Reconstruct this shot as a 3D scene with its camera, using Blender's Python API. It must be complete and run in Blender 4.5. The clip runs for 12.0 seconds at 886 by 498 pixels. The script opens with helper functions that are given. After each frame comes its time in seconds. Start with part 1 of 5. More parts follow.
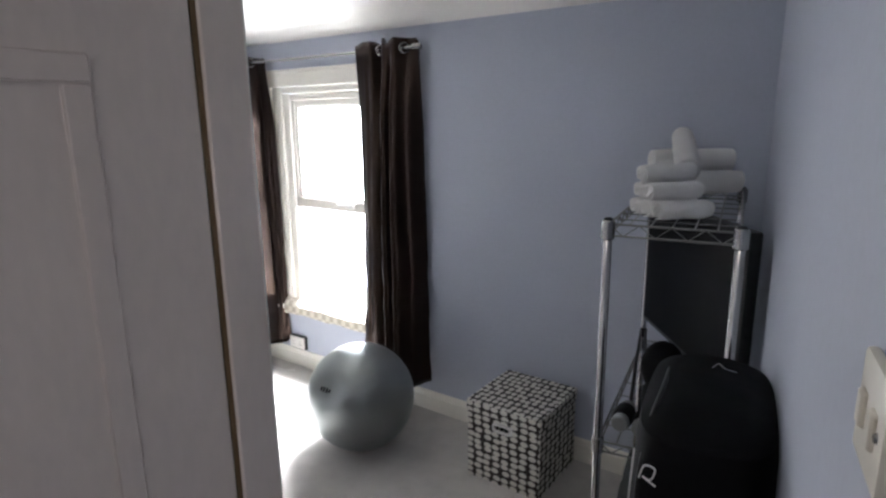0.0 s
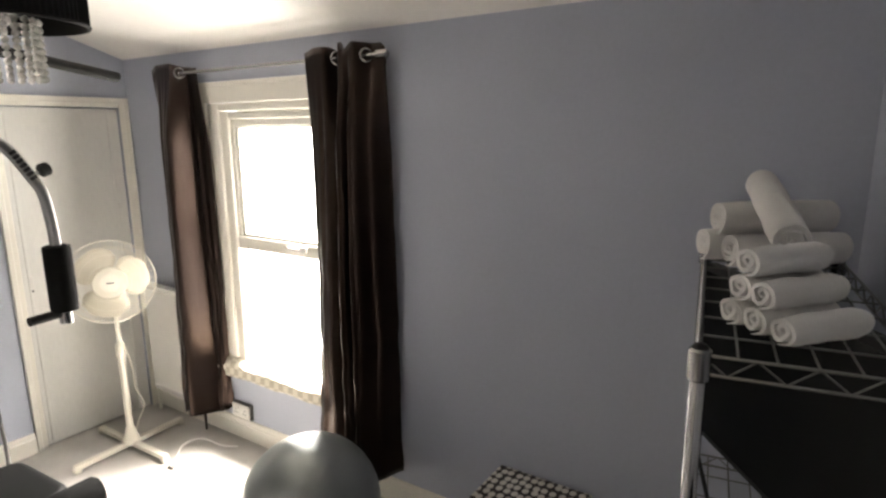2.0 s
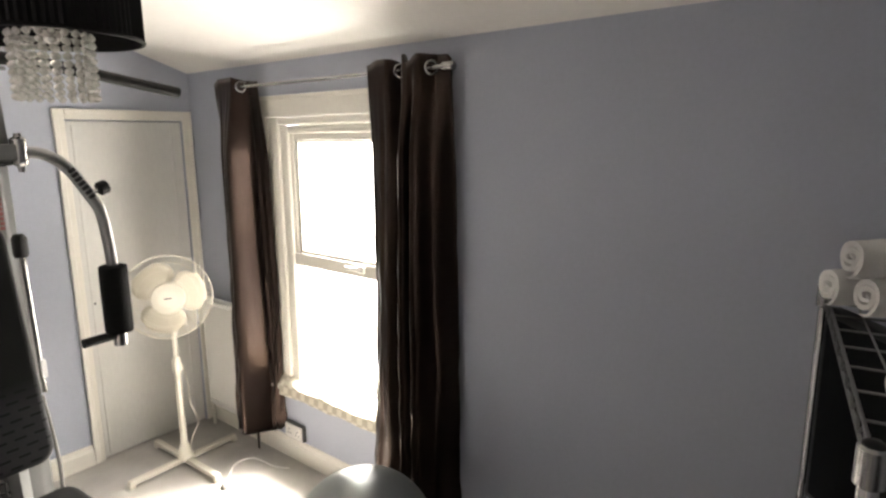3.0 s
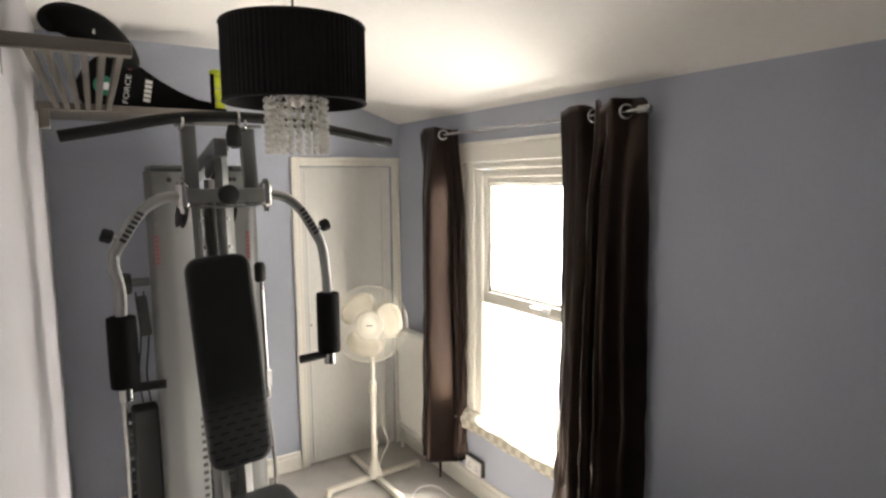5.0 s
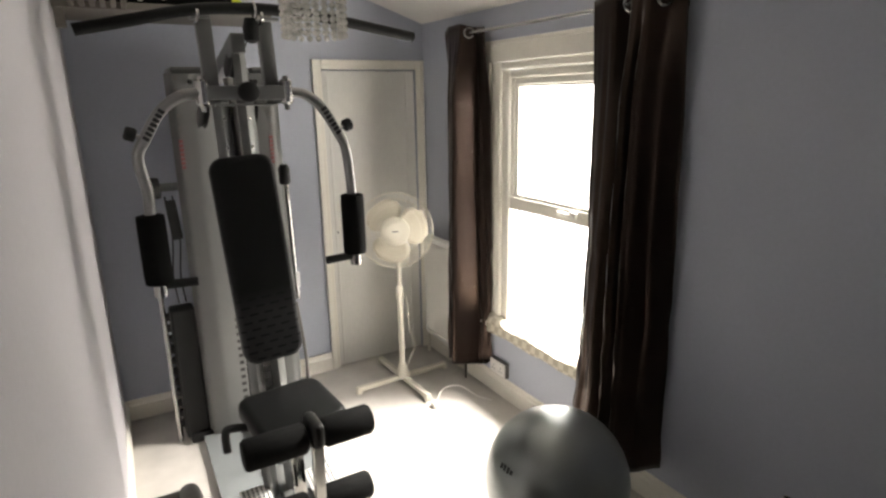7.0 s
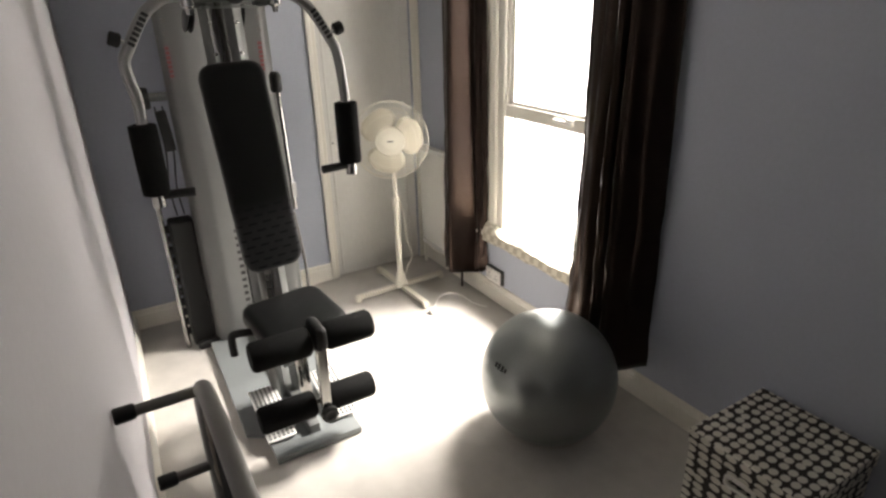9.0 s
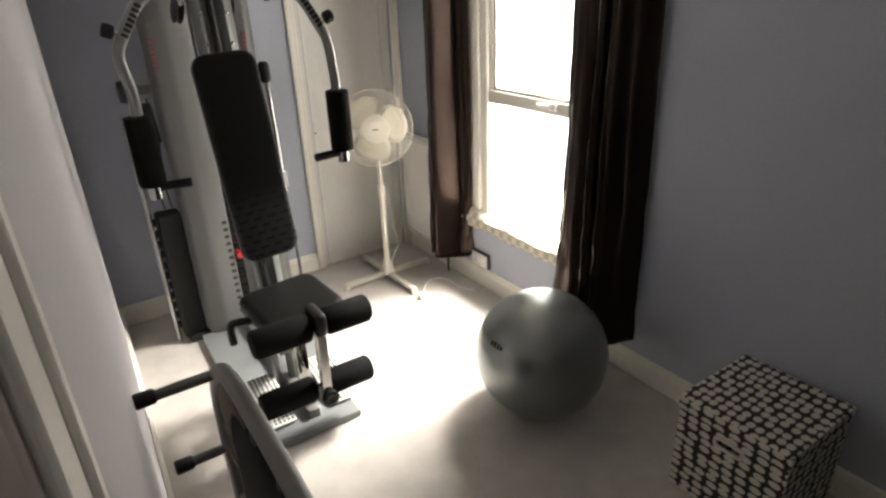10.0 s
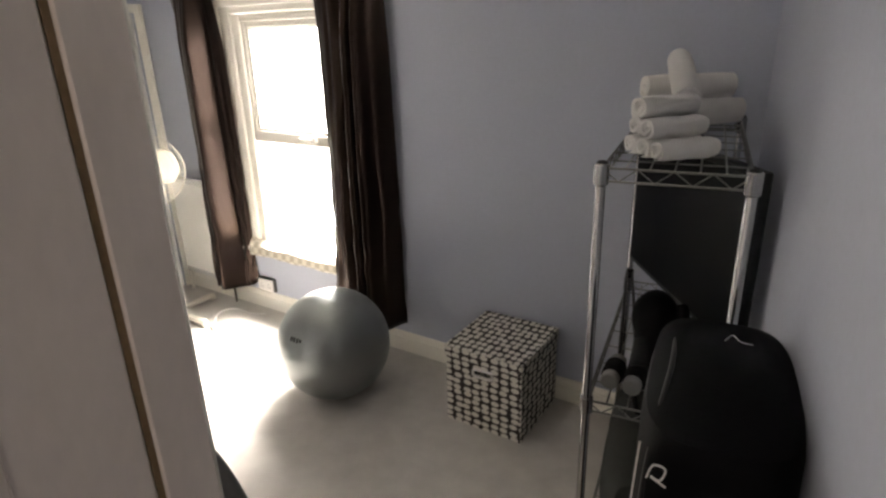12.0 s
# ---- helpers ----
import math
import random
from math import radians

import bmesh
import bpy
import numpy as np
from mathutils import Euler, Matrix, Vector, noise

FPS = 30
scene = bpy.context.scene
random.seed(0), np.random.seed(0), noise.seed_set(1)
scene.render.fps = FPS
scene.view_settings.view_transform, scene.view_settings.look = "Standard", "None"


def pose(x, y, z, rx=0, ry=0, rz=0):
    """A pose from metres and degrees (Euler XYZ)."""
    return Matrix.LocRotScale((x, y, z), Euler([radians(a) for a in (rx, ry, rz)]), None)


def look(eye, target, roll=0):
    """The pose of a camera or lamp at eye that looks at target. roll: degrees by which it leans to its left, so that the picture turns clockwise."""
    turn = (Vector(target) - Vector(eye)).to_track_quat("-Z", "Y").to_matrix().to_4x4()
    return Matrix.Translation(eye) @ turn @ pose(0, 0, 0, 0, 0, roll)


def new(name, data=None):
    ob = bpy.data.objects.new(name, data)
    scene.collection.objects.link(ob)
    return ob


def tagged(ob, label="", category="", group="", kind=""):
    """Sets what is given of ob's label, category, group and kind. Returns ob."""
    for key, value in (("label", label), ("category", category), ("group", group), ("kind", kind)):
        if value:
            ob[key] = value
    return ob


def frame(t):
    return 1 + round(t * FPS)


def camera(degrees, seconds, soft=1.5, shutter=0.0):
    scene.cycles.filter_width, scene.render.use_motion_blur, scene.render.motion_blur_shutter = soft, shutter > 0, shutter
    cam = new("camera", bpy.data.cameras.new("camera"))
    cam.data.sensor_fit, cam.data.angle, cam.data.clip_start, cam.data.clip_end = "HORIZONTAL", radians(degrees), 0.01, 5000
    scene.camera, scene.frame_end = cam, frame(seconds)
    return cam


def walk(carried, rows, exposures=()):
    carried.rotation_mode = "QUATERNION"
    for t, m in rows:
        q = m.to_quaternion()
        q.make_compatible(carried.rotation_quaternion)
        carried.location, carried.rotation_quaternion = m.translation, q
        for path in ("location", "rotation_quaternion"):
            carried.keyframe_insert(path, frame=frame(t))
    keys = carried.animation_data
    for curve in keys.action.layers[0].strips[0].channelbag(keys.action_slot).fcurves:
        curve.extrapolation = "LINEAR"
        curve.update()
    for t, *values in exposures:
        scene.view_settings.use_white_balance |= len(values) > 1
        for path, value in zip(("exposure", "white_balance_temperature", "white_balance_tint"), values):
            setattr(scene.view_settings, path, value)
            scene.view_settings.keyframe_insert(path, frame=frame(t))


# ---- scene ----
cam = camera(74.0, 12.0, soft=2.5)
PATH = [
    (0, (0.023, -0.144, 1.784), (-1.116, 1.44, 1.346), -0.7),
    (0.5, (-0.05, 0.023, 1.805), (-1.149, 1.635, 1.364), -0.7),
    (1, (-0.131, 0.206, 1.819), (-1.228, 1.823, 1.388), -0.6),
    (1.5, (-0.279, 0.374, 1.835), (-1.367, 2.001, 1.422), -0.6),
    (2, (-0.396, 0.458, 1.849), (-1.472, 2.095, 1.445), -0.5),
    (2.5, (-0.507, 0.559, 1.881), (-1.617, 2.174, 1.482), -0.5),
    (3, (-0.541, 0.575, 1.878), (-1.765, 2.113, 1.505), -0.4),
    (3.5, (-0.533, 0.57, 1.884), (-1.923, 1.971, 1.556), -0.3),
    (3.7, (-0.522, 0.552, 1.878), (-1.968, 1.9, 1.574), -0.2),
    (5.3, (-0.5, 0.554, 1.888), (-2.183, 1.598, 1.656), -0.7),
    (5.5, (-0.499, 0.552, 1.887), (-2.197, 1.582, 1.649), -0.8),
    (6, (-0.503, 0.561, 1.862), (-2.212, 1.562, 1.591), -1.0),
    (6.5, (-0.497, 0.558, 1.833), (-2.193, 1.554, 1.468), -1.1),
    (7, (-0.509, 0.568, 1.822), (-2.18, 1.542, 1.315), -1.1),
    (7.5, (-0.475, 0.573, 1.82), (-2.127, 1.519, 1.204), -1.1),
    (9.5, (-0.484, 0.53, 1.808), (-2.052, 1.469, 0.997), -1.6),
    (10, (-0.476, 0.446, 1.809), (-2.003, 1.447, 0.991), -2.3),
    (10.5, (-0.424, 0.369, 1.815), (-1.851, 1.513, 1.006), -2.2),
    (11, (-0.273, 0.285, 1.799), (-1.579, 1.605, 1.057), -2.2),
    (11.5, (-0.164, 0.155, 1.815), (-1.298, 1.651, 1.125), -1.9),
    (12, (-0.097, 0.04, 1.807), (-1.128, 1.609, 1.117), -1.7),
]
EXPOSURES = [(0, 0.45, 5800, 11), (0.4, 0.10, 6700, 11), (0.9, 0.05, 6750, 11), (2.5, 0.32, 6900, 11), (3.5, 0.04, 6900, 11), (5.5, 0.0, 6850, 11), (7.5, -0.42, 6850, 10),
             (9.5, -0.40, 6850, 11), (10.5, -0.45, 7000, 11), (11.2, -0.15, 6900, 11), (11.6, 0.0, 6850, 11), (12.0, 0.42, 6900, 12)]
walk(cam, [(t, look(eye, target, roll)) for t, eye, target, roll in PATH], EXPOSURES)

# ---- world and light ----
world = bpy.data.worlds.new("world")
scene.world = world
world.use_nodes = True
wn = world.node_tree.nodes
sky = wn.new("ShaderNodeTexSky")
sky.sky_type, sky.sun_disc = "NISHITA", False
sky.sun_elevation, sky.sun_rotation = radians(40), radians(20)
world.node_tree.links.new(sky.outputs[0], wn["Background"].inputs[0])
wn["Background"].inputs[1].default_value = 0.10

# bright overcast daylight standing in the window's opening
day = bpy.data.lights.new("daylight", "AREA")
day.shape, day.size, day.size_y = "RECTANGLE", 1.15, 1.8
day.energy, day.color = 61, (1.0, 0.97, 0.93)
day_ob = new("daylight", day)
day_ob.matrix_world = look((-2.80, 2.80, 1.27), (-2.80, 0.0, 1.27))
# the brighter sky above the roofs opposite
high = bpy.data.lights.new("high_sky", "AREA")
high.shape, high.size, high.size_y = "RECTANGLE", 1.0, 1.3
high.energy, high.color = 1560, (1.0, 0.97, 0.93)
high_ob = new("high_sky", high)
high_ob.matrix_world = look((-2.68, 4.12, 3.30), (-2.84, 2.6, 1.25))
# light of the landing behind the doorway
hall = bpy.data.lights.new("landing_light", "AREA")
hall.shape, hall.size, hall.size_y = "RECTANGLE", 0.5, 0.5
hall.energy, hall.color = 6.0, (1.0, 0.87, 0.74)
hall_ob = new("landing_light", hall)
hall_ob.matrix_world = look((-0.45, -1.0, 2.5), (-0.45, -1.0, 0.0))


# ---- materials ----
def mat(name, colour, rough=0.6, metal=0.0, vary=0.12, scale=8.0, fine=180.0, bump=0.05, bump_scale=0.0, coat=0.0, sheen=0.0, stretch=(1, 1, 1), spec=0.5):
    """A principled surface with patchy colour, grain and fine relief."""
    m = bpy.data.materials.new(name)
    m.use_nodes = True
    nt = m.node_tree
    b = nt.nodes["Principled BSDF"]
    b.inputs["Metallic"].default_value = metal
    b.inputs["Coat Weight"].default_value = coat
    b.inputs["Specular IOR Level"].default_value = spec
    b.inputs["Sheen Weight"].default_value = sheen
    tc = nt.nodes.new("ShaderNodeTexCoord")
    mp = nt.nodes.new("ShaderNodeMapping")
    mp.inputs["Scale"].default_value = stretch
    nt.links.new(tc.outputs["Object"], mp.inputs[0])
    n1, n2 = nt.nodes.new("ShaderNodeTexNoise"), nt.nodes.new("ShaderNodeTexNoise")
    n1.inputs["Scale"].default_value, n2.inputs["Scale"].default_value = scale, fine
    n1.inputs["Detail"].default_value = n2.inputs["Detail"].default_value = 4
    for n in (n1, n2):
        nt.links.new(mp.outputs[0], n.inputs["Vector"])
    add = nt.nodes.new("ShaderNodeMath")
    add.operation = "ADD"
    nt.links.new(n1.outputs[0], add.inputs[0])
    nt.links.new(n2.outputs[0], add.inputs[1])
    ramp = nt.nodes.new("ShaderNodeMapRange")
    ramp.inputs["From Min"].default_value, ramp.inputs["From Max"].default_value = 0.6, 1.4
    ramp.inputs["To Min"].default_value, ramp.inputs["To Max"].default_value = 1 - vary, 1 + vary
    nt.links.new(add.outputs[0], ramp.inputs["Value"])
    mul = nt.nodes.new("ShaderNodeVectorMath")
    mul.operation = "SCALE"
    mul.inputs[0].default_value = colour
    nt.links.new(ramp.outputs[0], mul.inputs["Scale"])
    nt.links.new(mul.outputs[0], b.inputs["Base Color"])
    rr = nt.nodes.new("ShaderNodeMapRange")
    rr.inputs["To Min"].default_value, rr.inputs["To Max"].default_value = max(0.02, rough * 0.85), min(1, rough * 1.15)
    nt.links.new(n1.outputs[0], rr.inputs["Value"])
    nt.links.new(rr.outputs[0], b.inputs["Roughness"])
    if bump:
        bp = nt.nodes.new("ShaderNodeBump")
        bp.inputs["Strength"].default_value, bp.inputs["Distance"].default_value = bump, 0.004
        src = n2
        if bump_scale:
            src = nt.nodes.new("ShaderNodeTexNoise")
            src.inputs["Scale"].default_value = bump_scale
            nt.links.new(mp.outputs[0], src.inputs["Vector"])
        nt.links.new(src.outputs[0], bp.inputs["Height"])
        nt.links.new(bp.outputs[0], b.inputs["Normal"])
    return m


WALL = mat("wall_paint", (0.435, 0.462, 0.535), 0.62, vary=0.04, scale=2.5, fine=60, bump=0.12, bump_scale=35, spec=0.35)
# lavender lightened and warmed: the floor's bounced light is put into this colour
PARTITION = mat("partition_bounce_paint", (0.49, 0.476, 0.495), 0.6, vary=0.04, scale=2.5, fine=60, bump=0.12, bump_scale=35, spec=0.35)
CEIL = mat("ceiling_paint", (0.85, 0.83, 0.79), 0.8, vary=0.03, scale=1.5, fine=40, bump=0.15, bump_scale=14)
GLOSS = mat("white_gloss_paint", (0.84, 0.81, 0.73), 0.35, vary=0.04, scale=5, fine=50, bump=0.06, bump_scale=22)
DOORP = mat("door_paint", (0.74, 0.73, 0.69), 0.38, vary=0.05, scale=4, fine=60, bump=0.08, bump_scale=16, stretch=(1, 1, 0.4))
OLDDOOR = mat("aged_door_paint", (0.74, 0.655, 0.585), 0.5, vary=0.06, scale=4, fine=60, bump=0.1, bump_scale=12, stretch=(1, 1, 0.4))
DARKGREY = mat("dark_grey_enamel", (0.20, 0.205, 0.20), 0.4, vary=0.08, scale=10, fine=150, bump=0.03)
BLADE = mat("pale_blade_plastic", (0.60, 0.555, 0.45), 0.45, vary=0.03, scale=8, fine=80, bump=0.02)
SEATM = mat("seat_vinyl", (0.006, 0.0062, 0.0062), 0.48, vary=0.2, scale=12, fine=220, bump=0.15, bump_scale=280, spec=0.12)
CARPET = mat("carpet_pile", (0.54, 0.51, 0.47), 0.95, vary=0.16, scale=9, fine=260, bump=0.9, bump_scale=330, sheen=0.2)
CURT = mat("curtain_satin", (0.0045, 0.0031, 0.0028), 0.30, vary=0.4, scale=14, fine=60, bump=0.35, bump_scale=16, stretch=(1.6, 1, 0.25), spec=0.45)
CURT.node_tree.nodes["Principled BSDF"].inputs["Specular Tint"].default_value = (1.0, 0.70, 0.58, 1)
CURT.node_tree.nodes["Principled BSDF"].inputs["Sheen Weight"].default_value = 0.03
CURT.node_tree.nodes["Principled BSDF"].inputs["Sheen Roughness"].default_value = 0.35
CURT.node_tree.nodes["Principled BSDF"].inputs["Sheen Tint"].default_value = (1.0, 0.72, 0.66, 1)
STEEL = mat("brushed_steel", (0.40, 0.395, 0.385), 0.25, metal=1.0, vary=0.06, scale=20, fine=200, bump=0.02)
CHROME = mat("chrome", (0.50, 0.495, 0.48), 0.12, metal=1.0, vary=0.04, scale=15, fine=150, bump=0.0)
SILVER = mat("silver_paint", (0.185, 0.19, 0.187), 0.38, metal=0.55, vary=0.06, scale=10, fine=300, bump=0.03)
SHROUD = mat("shroud_paint", (0.128, 0.130, 0.127), 0.42, metal=0.2, vary=0.05, scale=5, fine=250, bump=0.03)
BLACK = mat("black_vinyl", (0.0035, 0.0035, 0.004), 0.6, vary=0.2, scale=12, fine=220, bump=0.2, bump_scale=280, spec=0.08)
FOAM = mat("black_foam", (0.007, 0.007, 0.007), 0.9, vary=0.25, scale=20, fine=260, bump=0.4, bump_scale=300, spec=0.12)
NYLON = mat("black_nylon", (0.006, 0.006, 0.006), 0.8, vary=0.25, scale=16, fine=260, bump=0.3, bump_scale=320, spec=0.07)
RUBBER = mat("black_rubber", (0.010, 0.010, 0.010), 0.6, vary=0.2, scale=20, fine=200, bump=0.1, spec=0.3)
BLACKMETAL = mat("black_metal", (0.010, 0.010, 0.010), 0.4, vary=0.1, scale=12, fine=150, bump=0.02, spec=0.3)
GREYTUBE = mat("grey_tube_paint", (0.125, 0.12, 0.113), 0.4, metal=0.3, vary=0.06, scale=10, fine=150, bump=0.03)
TOWEL = mat("white_towelling", (0.86, 0.84, 0.81), 0.95, vary=0.08, scale=18, fine=320, bump=1.0, bump_scale=420, sheen=0.3)
BALLM = mat("ball_vinyl", (0.27, 0.285, 0.28), 0.30, vary=0.05, scale=5, fine=120, bump=0.05, metal=0.75)
CREAM = mat("cream_plastic", (0.74, 0.70, 0.60), 0.38, vary=0.03, scale=8, fine=80, bump=0.02)
PLASTIC = mat("white_plastic", (0.72, 0.70, 0.66), 0.35, vary=0.03, scale=8, fine=80, bump=0.02)
RADP = mat("radiator_enamel", (0.76, 0.75, 0.71), 0.32, vary=0.03, scale=6, fine=60, bump=0.03)
SHADEM = mat("black_pleated_fabric", (0.009, 0.008, 0.009), 0.8, vary=0.25, scale=12, fine=240, bump=0.2, spec=0.2)
TIMBER = mat("grey_timber", (0.125, 0.11, 0.095), 0.55, vary=0.15, scale=10, fine=120, bump=0.1, stretch=(1, 1, 6))
WIRE = mat("dulled_wire", (0.20, 0.20, 0.19), 0.34, metal=1.0, vary=0.1, scale=20, fine=200, bump=0.02)
HOLDALL = mat("dark_grey_canvas", (0.045, 0.047, 0.043), 0.85, vary=0.25, scale=12, fine=260, bump=0.3, bump_scale=300, spec=0.15)
BADGE = mat("dark_red_print", (0.16, 0.04, 0.04), 0.5, vary=0.05)
BROWN = mat("bare_brown_wood", (0.20, 0.125, 0.055), 0.6, vary=0.2, scale=10, fine=120, bump=0.1)
SCREEN = mat("screen_black", (0.004, 0.004, 0.0045), 0.4, vary=0.1, scale=4, fine=90, bump=0.0, spec=0.08)
GREEN = mat("green_print", (0.02, 0.22, 0.13), 0.5, vary=0.05)
YELLOW = mat("tennis_felt", (0.55, 0.62, 0.05), 0.9, vary=0.1, bump=0.5)
RED = mat("red_plastic", (0.5, 0.02, 0.03), 0.4, vary=0.05)
PRINT_WHITE = mat("white_print", (0.75, 0.74, 0.72), 0.5, vary=0.05)
PRINT_BLACK = mat("black_print", (0.02, 0.02, 0.02), 0.5, vary=0.05)
PLATEG = mat("grey_step_plate", (0.16, 0.172, 0.175), 0.5, vary=0.08, scale=8, fine=200, bump=0.05)


def glass_mat(name, colour=(1, 1, 1), rough=0.0, ior=1.45, clear=1.0):
    m = bpy.data.materials.new(name)
    m.use_nodes = True
    b = m.node_tree.nodes["Principled BSDF"]
    b.inputs["Base Color"].default_value = (*colour, 1)
    b.inputs["Roughness"].default_value, b.inputs["IOR"].default_value = rough, ior
    b.inputs["Transmission Weight"].default_value = clear
    return m


GLASS = glass_mat("window_glass", (1, 1, 1), 0.0, 1.05)
CRYSTAL = glass_mat("crystal", (0.95, 0.93, 0.88), 0.03, 1.5, 0.55)


# ---- mesh helpers ----
def T(x, y, z):
    return Matrix.Translation((x, y, z))


def finish(bm, smooth):
    bmesh.ops.recalc_face_normals(bm, faces=bm.faces)
    if smooth:
        for f in bm.faces:
            f.smooth = True
        for e in bm.edges:
            if len(e.link_faces) == 2 and e.calc_face_angle(0) > radians(38):
                e.smooth = False


def part(name, bm, material, parent=None, label="", smooth=True):
    """Links a bmesh as one mesh object, under a thing or a part where one is given."""
    finish(bm, smooth)
    me = bpy.data.meshes.new(name)
    bm.to_mesh(me)
    bm.free()
    me.materials.append(material)
    ob = new(name, me)
    if parent:
        ob.parent = parent
    if label:
        ob["label"] = label
    return ob


def thing(name, label, category, m=None, group="", kind=""):
    ob = tagged(new(name), label, category, group, kind)
    if m is not None:
        ob.matrix_world = m
    return ob


def box(x0, y0, z0, x1, y1, z1, bevel=0.0, bm=None, seg=1, m=None):
    bm = bm or bmesh.new()
    mm = Matrix.LocRotScale(((x0 + x1) / 2, (y0 + y1) / 2, (z0 + z1) / 2), None, (x1 - x0, y1 - y0, z1 - z0))
    if m is not None:
        mm = m @ mm
    vs = bmesh.ops.create_cube(bm, size=1, matrix=mm)["verts"]
    if bevel:
        es = list({e for v in vs for e in v.link_edges})
        bmesh.ops.bevel(bm, geom=es, offset=bevel, segments=seg, affect="EDGES", profile=0.5)
    return bm


def tube(points, r, bm=None, n=12, cap=True, up=None):
    """A round tube along points, with a radius or one radius a point."""
    bm = bm or bmesh.new()
    pts = [Vector(p) for p in points]
    rs = r if isinstance(r, (list, tuple)) else [r] * len(pts)
    rings, prev = [], None
    for i, p in enumerate(pts):
        d = (pts[min(i + 1, len(pts) - 1)] - pts[max(i - 1, 0)]).normalized()
        if prev is None:
            ref = Vector((0, 0, 1)) if abs(d.z) < 0.9 else Vector((1, 0, 0))
            u = d.cross(ref).normalized()
        else:
            u = (prev - d * prev.dot(d)).normalized()
        prev = u
        w = d.cross(u)
        rings.append([bm.verts.new(p + (u * math.cos(2 * math.pi * k / n) + w * math.sin(2 * math.pi * k / n)) * rs[i]) for k in range(n)])
    for a, b in zip(rings, rings[1:]):
        for k in range(n):
            bm.faces.new((a[k], a[(k + 1) % n], b[(k + 1) % n], b[k]))
    if cap:
        bm.faces.new(rings[0][::-1])
        bm.faces.new(rings[-1])
    return bm


def curve_pts(ctrl, n=6):
    """Points on a smooth curve through ctrl."""
    c = [Vector(p) for p in ctrl]
    out = []
    for i in range(len(c) - 1):
        p0, p1, p2, p3 = c[max(i - 1, 0)], c[i], c[i + 1], c[min(i + 2, len(c) - 1)]
        for k in range(n):
            t = k / n
            out.append(0.5 * (2 * p1 + (p2 - p0) * t + (2 * p0 - 5 * p1 + 4 * p2 - p3) * t * t + (3 * p1 - p0 - 3 * p2 + p3) * t ** 3))
    return out + [c[-1]]


def lathe(profile, n=24, bm=None, m=None, caps=True):
    """Turns (radius, z) pairs round z."""
    bm = bm or bmesh.new()
    m = m or Matrix()
    rings = []
    for r, z in profile:
        rings.append([bm.verts.new(m @ Vector((r * math.cos(2 * math.pi * k / n), r * math.sin(2 * math.pi * k / n), z))) for k in range(n)])
    for a, b in zip(rings, rings[1:]):
        for k in range(n):
            bm.faces.new((a[k], a[(k + 1) % n], b[(k + 1) % n], b[k]))
    if caps:
        bm.faces.new(rings[0][::-1])
        bm.faces.new(rings[-1])
    return bm


def prism(poly, z0, z1, bm=None, m=None):
    """Stands a plan polygon up between two heights."""
    bm = bm or bmesh.new()
    m = m or Matrix()
    a = [bm.verts.new(m @ Vector((x, y, z0))) for x, y in poly]
    b = [bm.verts.new(m @ Vector((x, y, z1))) for x, y in poly]
    k = len(poly)
    bm.faces.new(a[::-1])
    bm.faces.new(b)
    for i in range(k):
        bm.faces.new((a[i], a[(i + 1) % k], b[(i + 1) % k], b[i]))
    return bm


# ---- structure ----
XF, YW, ZE, ZC = -4.13, 2.55, 2.275, 2.65      # far wall, window wall, eaves height, ceiling height
YL0, YL1, XJ = 0.51, 0.402, -0.712             # partition wall at the far end and at the doorway; the jamb
XR0, XR1 = -0.297, 0.046                       # splayed end wall, at the window wall and at the doorway
YB = -1.5                                      # back of the landing
XR2 = XR1 + (XR1 - XR0) / (YW - YL1) * (YL1 - YB)


def structure(name, bm, material, label, category, smooth=False):
    return tagged(part(name, bm, material, smooth=smooth), label, category, kind="structure")


structure("floor", box(XF - 0.15, YB - 0.1, -0.12, 0.6, YW + 0.2, 0.0), CARPET, "pale beige cut-pile carpet over the whole floor", "floor")

# ceiling: level part, slope towards the window wall, landing
bm = bmesh.new()
prof = [(YB - 0.1, ZC), (1.42, ZC), (YW + 0.2, ZE - 0.066), (YW + 0.2, ZC + 0.2), (YB - 0.1, ZC + 0.2)]
lo = [bm.verts.new((XF - 0.15, y, z)) for y, z in prof]
hi = [bm.verts.new((0.6, y, z)) for y, z in prof]
bm.faces.new(lo)
bm.faces.new(hi[::-1])
for i in range(5):
    bm.faces.new((lo[i], lo[(i + 1) % 5], hi[(i + 1) % 5], hi[i]))
structure("ceiling", bm, CEIL, "white painted plaster ceiling, sloping down towards the window", "ceiling")

# window wall with its opening
WX0, WX1, WZ0, WZ1 = -3.33, -2.27, 0.46, 2.02
bm = box(XF - 0.15, YW, 0, WX0, YW + 0.2, ZC)
box(WX1, YW, 0, 0.2, YW + 0.2, ZC, bm=bm)
box(WX0, YW, 0, WX1, YW + 0.2, WZ0, bm=bm)
box(WX0, YW, WZ1, WX1, YW + 0.2, ZC, bm=bm)
structure("wall_window", bm, WALL, "lavender grey painted wall round the sash window", "wall")

# far wall with the cupboard door's opening
DY0, DY1, DZ = 1.835, 2.485, 1.985
bm = box(XF - 0.15, 0.2, 0, XF, DY0, ZC)
box(XF - 0.15, DY1, 0, XF, YW, ZC, bm=bm)
box(XF - 0.15, DY0, DZ, XF, DY1, ZC, bm=bm)
box(XF - 0.25, DY0 - 0.1, 0, XF - 0.16, DY1 + 0.1, DZ + 0.1, bm=bm)
structure("wall_far", bm, WALL, "lavender grey painted end wall with a cupboard door", "wall")

